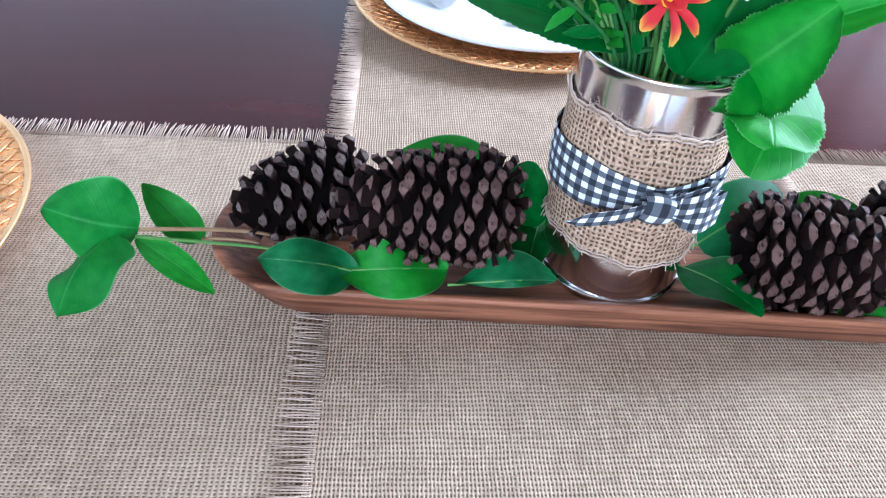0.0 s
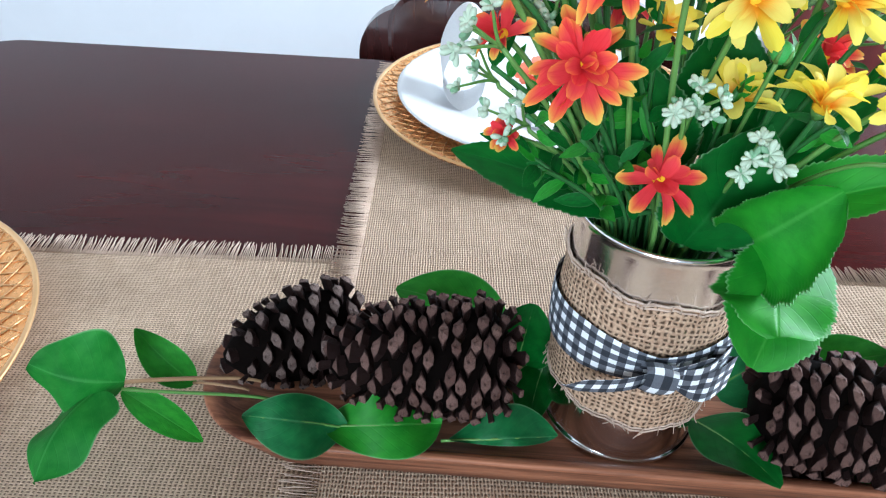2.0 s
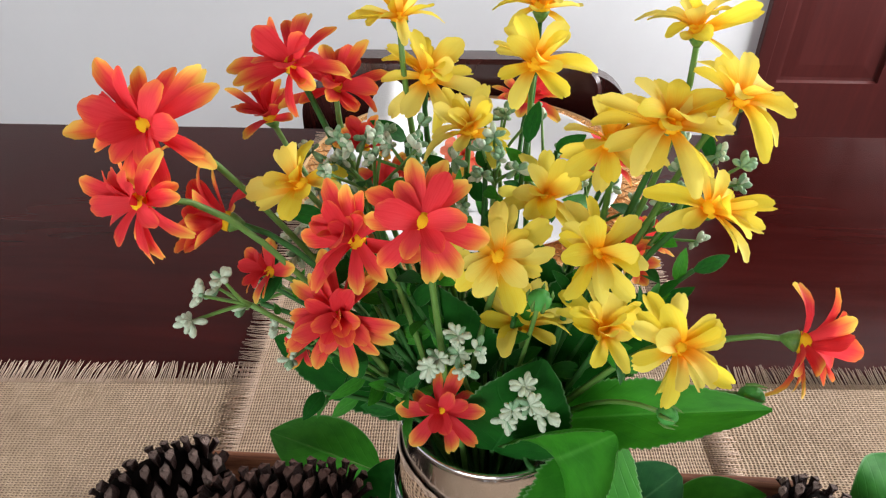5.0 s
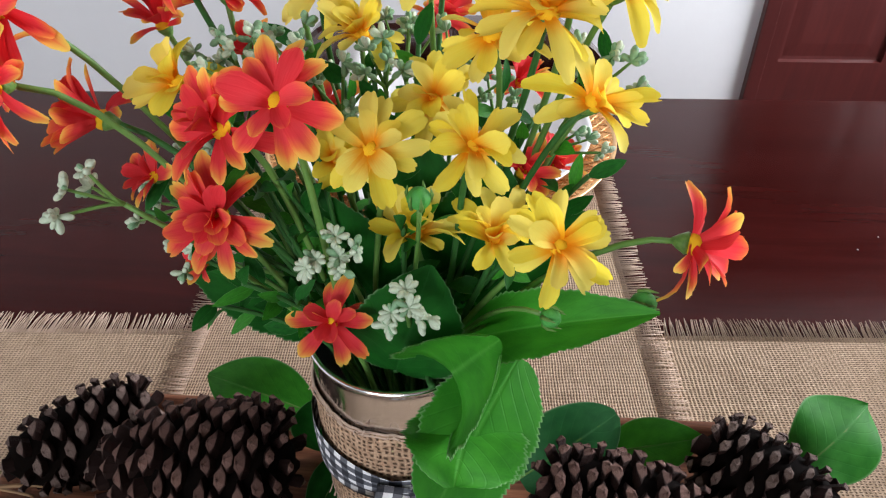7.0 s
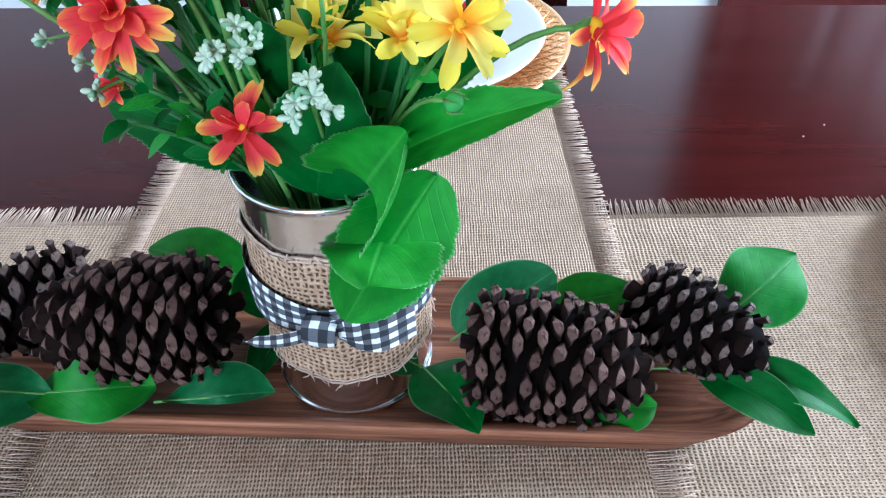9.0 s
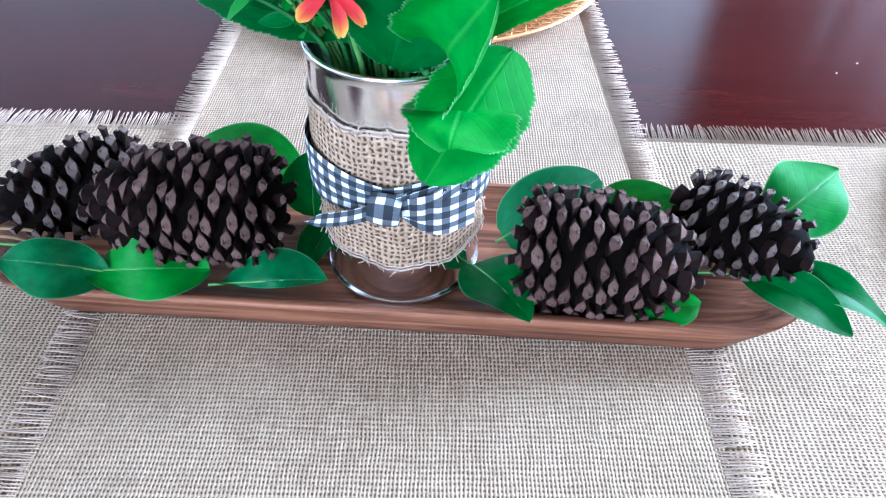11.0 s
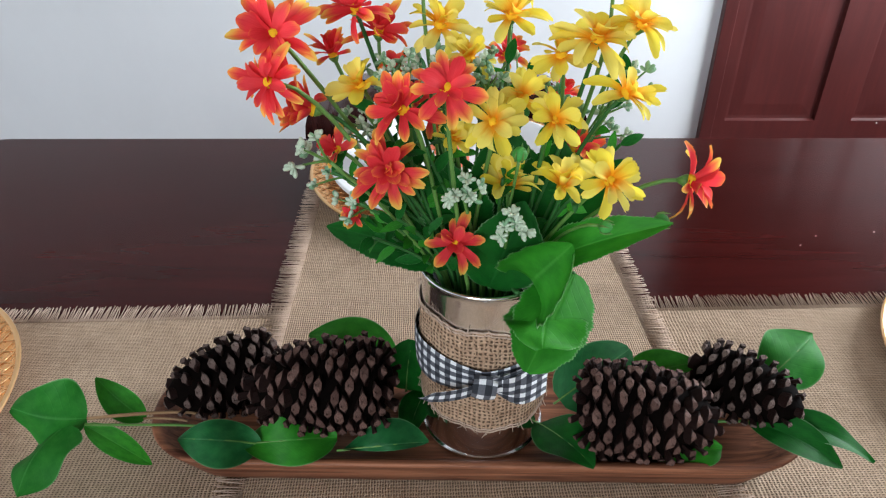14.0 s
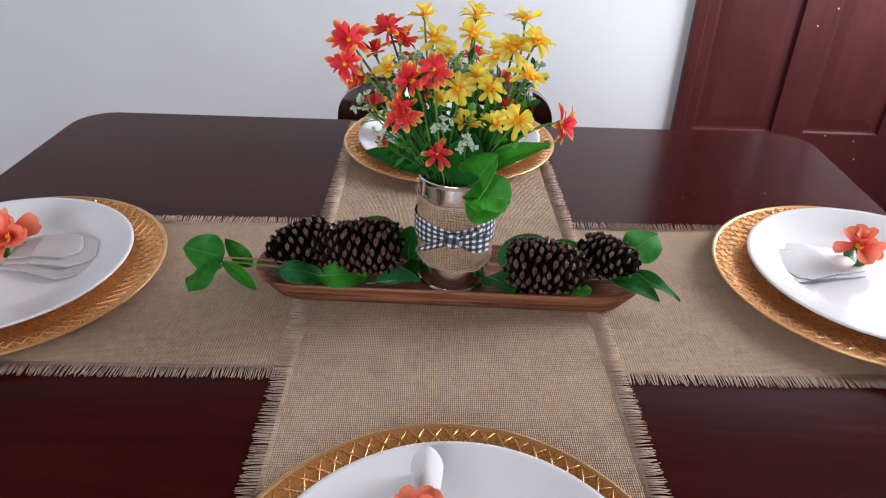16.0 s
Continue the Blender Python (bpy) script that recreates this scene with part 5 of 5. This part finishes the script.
for k, (at, away) in enumerate((
    ((-0.0660, -0.0160, 0.9487), (-0.7, -0.3, 0.6)), ((-0.0540, 0.0140, 0.9640), (-0.5, 0.0, 0.85)), ((-0.0790, 0.0040, 0.9589), (-0.75, 0.0, 0.6)),
    ((-0.0290, -0.0110, 0.9793), (-0.2, -0.3, 0.9)), ((0.0060, 0.0140, 0.9793), (0.0, -0.2, 1.0)), ((0.0360, 0.0040, 0.9742), (0.2, -0.2, 0.95)),
    ((0.0560, 0.0240, 0.9844), (0.4, 0.0, 0.9)), ((0.0760, 0.0040, 0.9742), (0.6, -0.1, 0.75)), ((-0.0140, 0.0340, 0.9946), (-0.0940, 0.1040, 1.0048)),
    ((-0.0440, -0.0060, 0.9895), (-0.3, -0.1, 0.95)), ((0.0260, 0.0340, 1.0048), (0.1060, 0.1040, 1.0048)), ((0.0810, 0.0290, 1.0048), (0.5, 0.1, 0.85)),
    ((-0.060, -0.022, 0.930), (-0.7, -0.4, 0.5)), ((-0.070, 0.006, 0.925), (-0.8, -0.1, 0.5)), ((-0.045, -0.026, 0.945), (-0.5, -0.5, 0.7)), ((-0.028, -0.022, 0.935), (-0.3, -0.5, 0.8)),
    ((-0.080, -0.012, 0.965), (-0.7, -0.3, 0.6)), ((-0.055, 0.020, 0.985), (-0.4, 0.1, 0.9)), ((0.012, -0.012, 0.962), (0.1, -0.4, 0.9)), ((0.050, -0.014, 0.952), (0.5, -0.3, 0.8)),
    ((0.000, 0.030, 0.985), (0.0, 0.0, 1.0)), ((0.045, 0.035, 0.990), (0.3, 0.1, 0.95)), ((-0.030, 0.010, 0.960), (-0.2, -0.1, 1.0)), ((0.070, 0.010, 0.955), (0.7, 0.0, 0.7)),
    ((-0.040, 0.010, 1.005), (-0.2, -0.1, 1.0)), ((-0.020, 0.000, 1.000), (-0.1, -0.2, 1.0)), ((0.000, 0.020, 1.005), (0.0, -0.1, 1.0)), ((-0.055, 0.000, 0.995), (-0.4, -0.2, 0.9)), ((0.015, 0.030, 1.010), (0.1, 0.0, 1.0)), ((-0.030, 0.040, 1.005), (-0.1, 0.2, 1.0)))):
    filler_sprig(at, away, 300 + k)


def broad_leaf(material, base, tip, face, width, label, seed, **kw):
    """A broad toothed leaf on a stem that stands in the can."""
    rnd = random.Random(seed)
    root, path = stem_path(base, Vector(base) - Vector((CAN.x, CAN.y, MOUTH - 0.03)), rnd, 0.02)
    e = thing("broad_leaf", root, label, "leaf", "broad leaves in the can")
    part("stem", tube(path[:-1] + [Vector(base)], 0.0013, 5), M_STEM_DARK, e)
    part("leaf_blade", leaf_sheet(base, tip, face, width, nu=12, nv=96, **kw), material, e)


BL = "broad bright green cloth leaf with toothed edge over the can rim"
DL = "broad dark green cloth leaf among the flower stems"
broad_leaf(M_LEAF, (0.0215, -0.0290, 0.8990), (0.0455, -0.0410, 0.9375), (-0.25, -0.80, 0.50), 0.050, "bright green cloth leaf folded into a funnel over the can", 51, roll=84, slim=1.25, blunt=0.66, plump=0.42, cup=0.016, teeth=34)
broad_leaf(M_LEAF, (0.0370, -0.0290, 0.8915), (0.0315, -0.0640, 0.8890), (0.05, -0.30, 0.95), 0.045, BL, 52, bend=0.003, fold=-0.10, teeth=26, plump=0.5, blunt=1.0, wave=0.003)
broad_leaf(M_LEAF, (0.0535, -0.0160, 0.9030), (0.0235, -0.0705, 0.8790), (0.10, -0.42, 0.90), 0.042, BL, 53, bend=0.003, fold=-0.15, teeth=30, plump=0.55, blunt=0.95)
broad_leaf(M_LEAF_DARK, (-0.0160, -0.0020, 0.8987), (-0.0920, 0.0280, 0.9069), (0.1, -0.45, 0.90), 0.032, DL, 54, bend=0.004, fold=0.15, teeth=24)
broad_leaf(M_LEAF, (0.0300, -0.0060, 0.9000), (0.0950, -0.0360, 0.9470), (-0.30, -0.55, 0.78), 0.025, BL, 55, bend=0.006, fold=0.45, teeth=30)
broad_leaf(M_LEAF_DARK, (0.0260, 0.0100, 0.9089), (0.0780, 0.0160, 0.9477), (-0.2, -0.65, 0.75), 0.034, DL, 56, bend=0.006, fold=0.2, teeth=22)
broad_leaf(M_LEAF_DARK, (0.0060, -0.0180, 0.8946), (0.0220, -0.0220, 0.9518), (0.0, -0.92, 0.30), 0.044, DL, 57, bend=0.003, fold=0.2, teeth=22)
broad_leaf(M_LEAF_DARK, (-0.0040, 0.0080, 0.9079), (-0.0240, 0.0060, 0.9620), (0.0, -0.9, 0.3), 0.040, DL, 58, bend=0.003, fold=0.2, teeth=22)
broad_leaf(M_LEAF_DARK, (0.0160, 0.0160, 0.9181), (0.0140, 0.0200, 0.9762), (0.0, -0.9, 0.3), 0.044, DL, 59, bend=0.003, fold=0.2, teeth=22)
broad_leaf(M_LEAF_DARK, (0.0260, 0.0100, 0.9181), (0.0460, 0.0140, 0.9691), (0.1, -0.9, 0.3), 0.042, DL, 60, bend=0.003, fold=0.2, teeth=22)
broad_leaf(M_LEAF_DARK, (-0.0140, 0.0180, 0.9028), (-0.0490, 0.0340, 0.9487), (0.0, -0.8, 0.5), 0.038, DL, 61, bend=0.003, fold=0.2, teeth=22)


def green_bud(at, away, size, seed):
    """A closed round bud with pointed sepals on a thin stem."""
    rnd = random.Random(seed)
    root, path = stem_path(at, away, rnd)
    e = thing("flower_bud", root, "closed green artificial flower bud on a thin stem", "bud", "closed buds in the can")
    part("stem", tube(path, 0.0009, 5), M_STEM, e)
    m = frame_to(at, away, size=size)
    part("bud", lathe([(0.10, -1.0), (0.55, -0.75), (0.95, -0.2), (0.98, 0.25), (0.72, 0.75), (0.30, 1.05), (0.08, 1.12)], 12), M_GREEN_BUD, e, m=m)
    for k in range(5):
        a = 2 * math.pi * k / 5 + rnd.uniform(-0.2, 0.2)
        part("sepal", tube([(0.85 * math.cos(a), 0.85 * math.sin(a), -0.4), (1.05 * math.cos(a), 1.05 * math.sin(a), 0.3), (0.95 * math.cos(a), 0.95 * math.sin(a), 1.2)], [0.22, 0.18, 0.03], 5), M_STEM, e, m=m)


green_bud((0.0915, -0.0270, 0.9430), (0.85, -0.30, 0.15), 0.0042, 501)
green_bud((0.0187, -0.0197, 0.9765), (0.05, -0.30, 0.95), 0.0040, 502)
green_bud((0.0606, -0.0398, 0.9470), (0.70, -0.50, 0.10), 0.0034, 503)


# ---- crumbs on the table ----
def crumb(x, y, size, seed):
    rnd = random.Random(seed)
    pts = [[Vector((x + size * q * math.cos(a) * rnd.uniform(0.7, 1.3), y + size * q * math.sin(a) * rnd.uniform(0.7, 1.3), TOP + z * size)) for a in (2 * math.pi * k / 6 for k in range(6))] for q, z in ((0.7, 0.05), (1.0, 0.4), (0.5, 0.9))]
    tagged(part("crumb", rings(pts), M_NAPKIN), "tiny pale crumb on the dark tabletop", "crumb", "crumbs on the table")


for k, (x, y) in enumerate(((0.333, 0.258), (0.356, 0.276), (0.419, 0.284), (0.459, 0.281))):
    crumb(x, y, 0.0007, 400 + k)
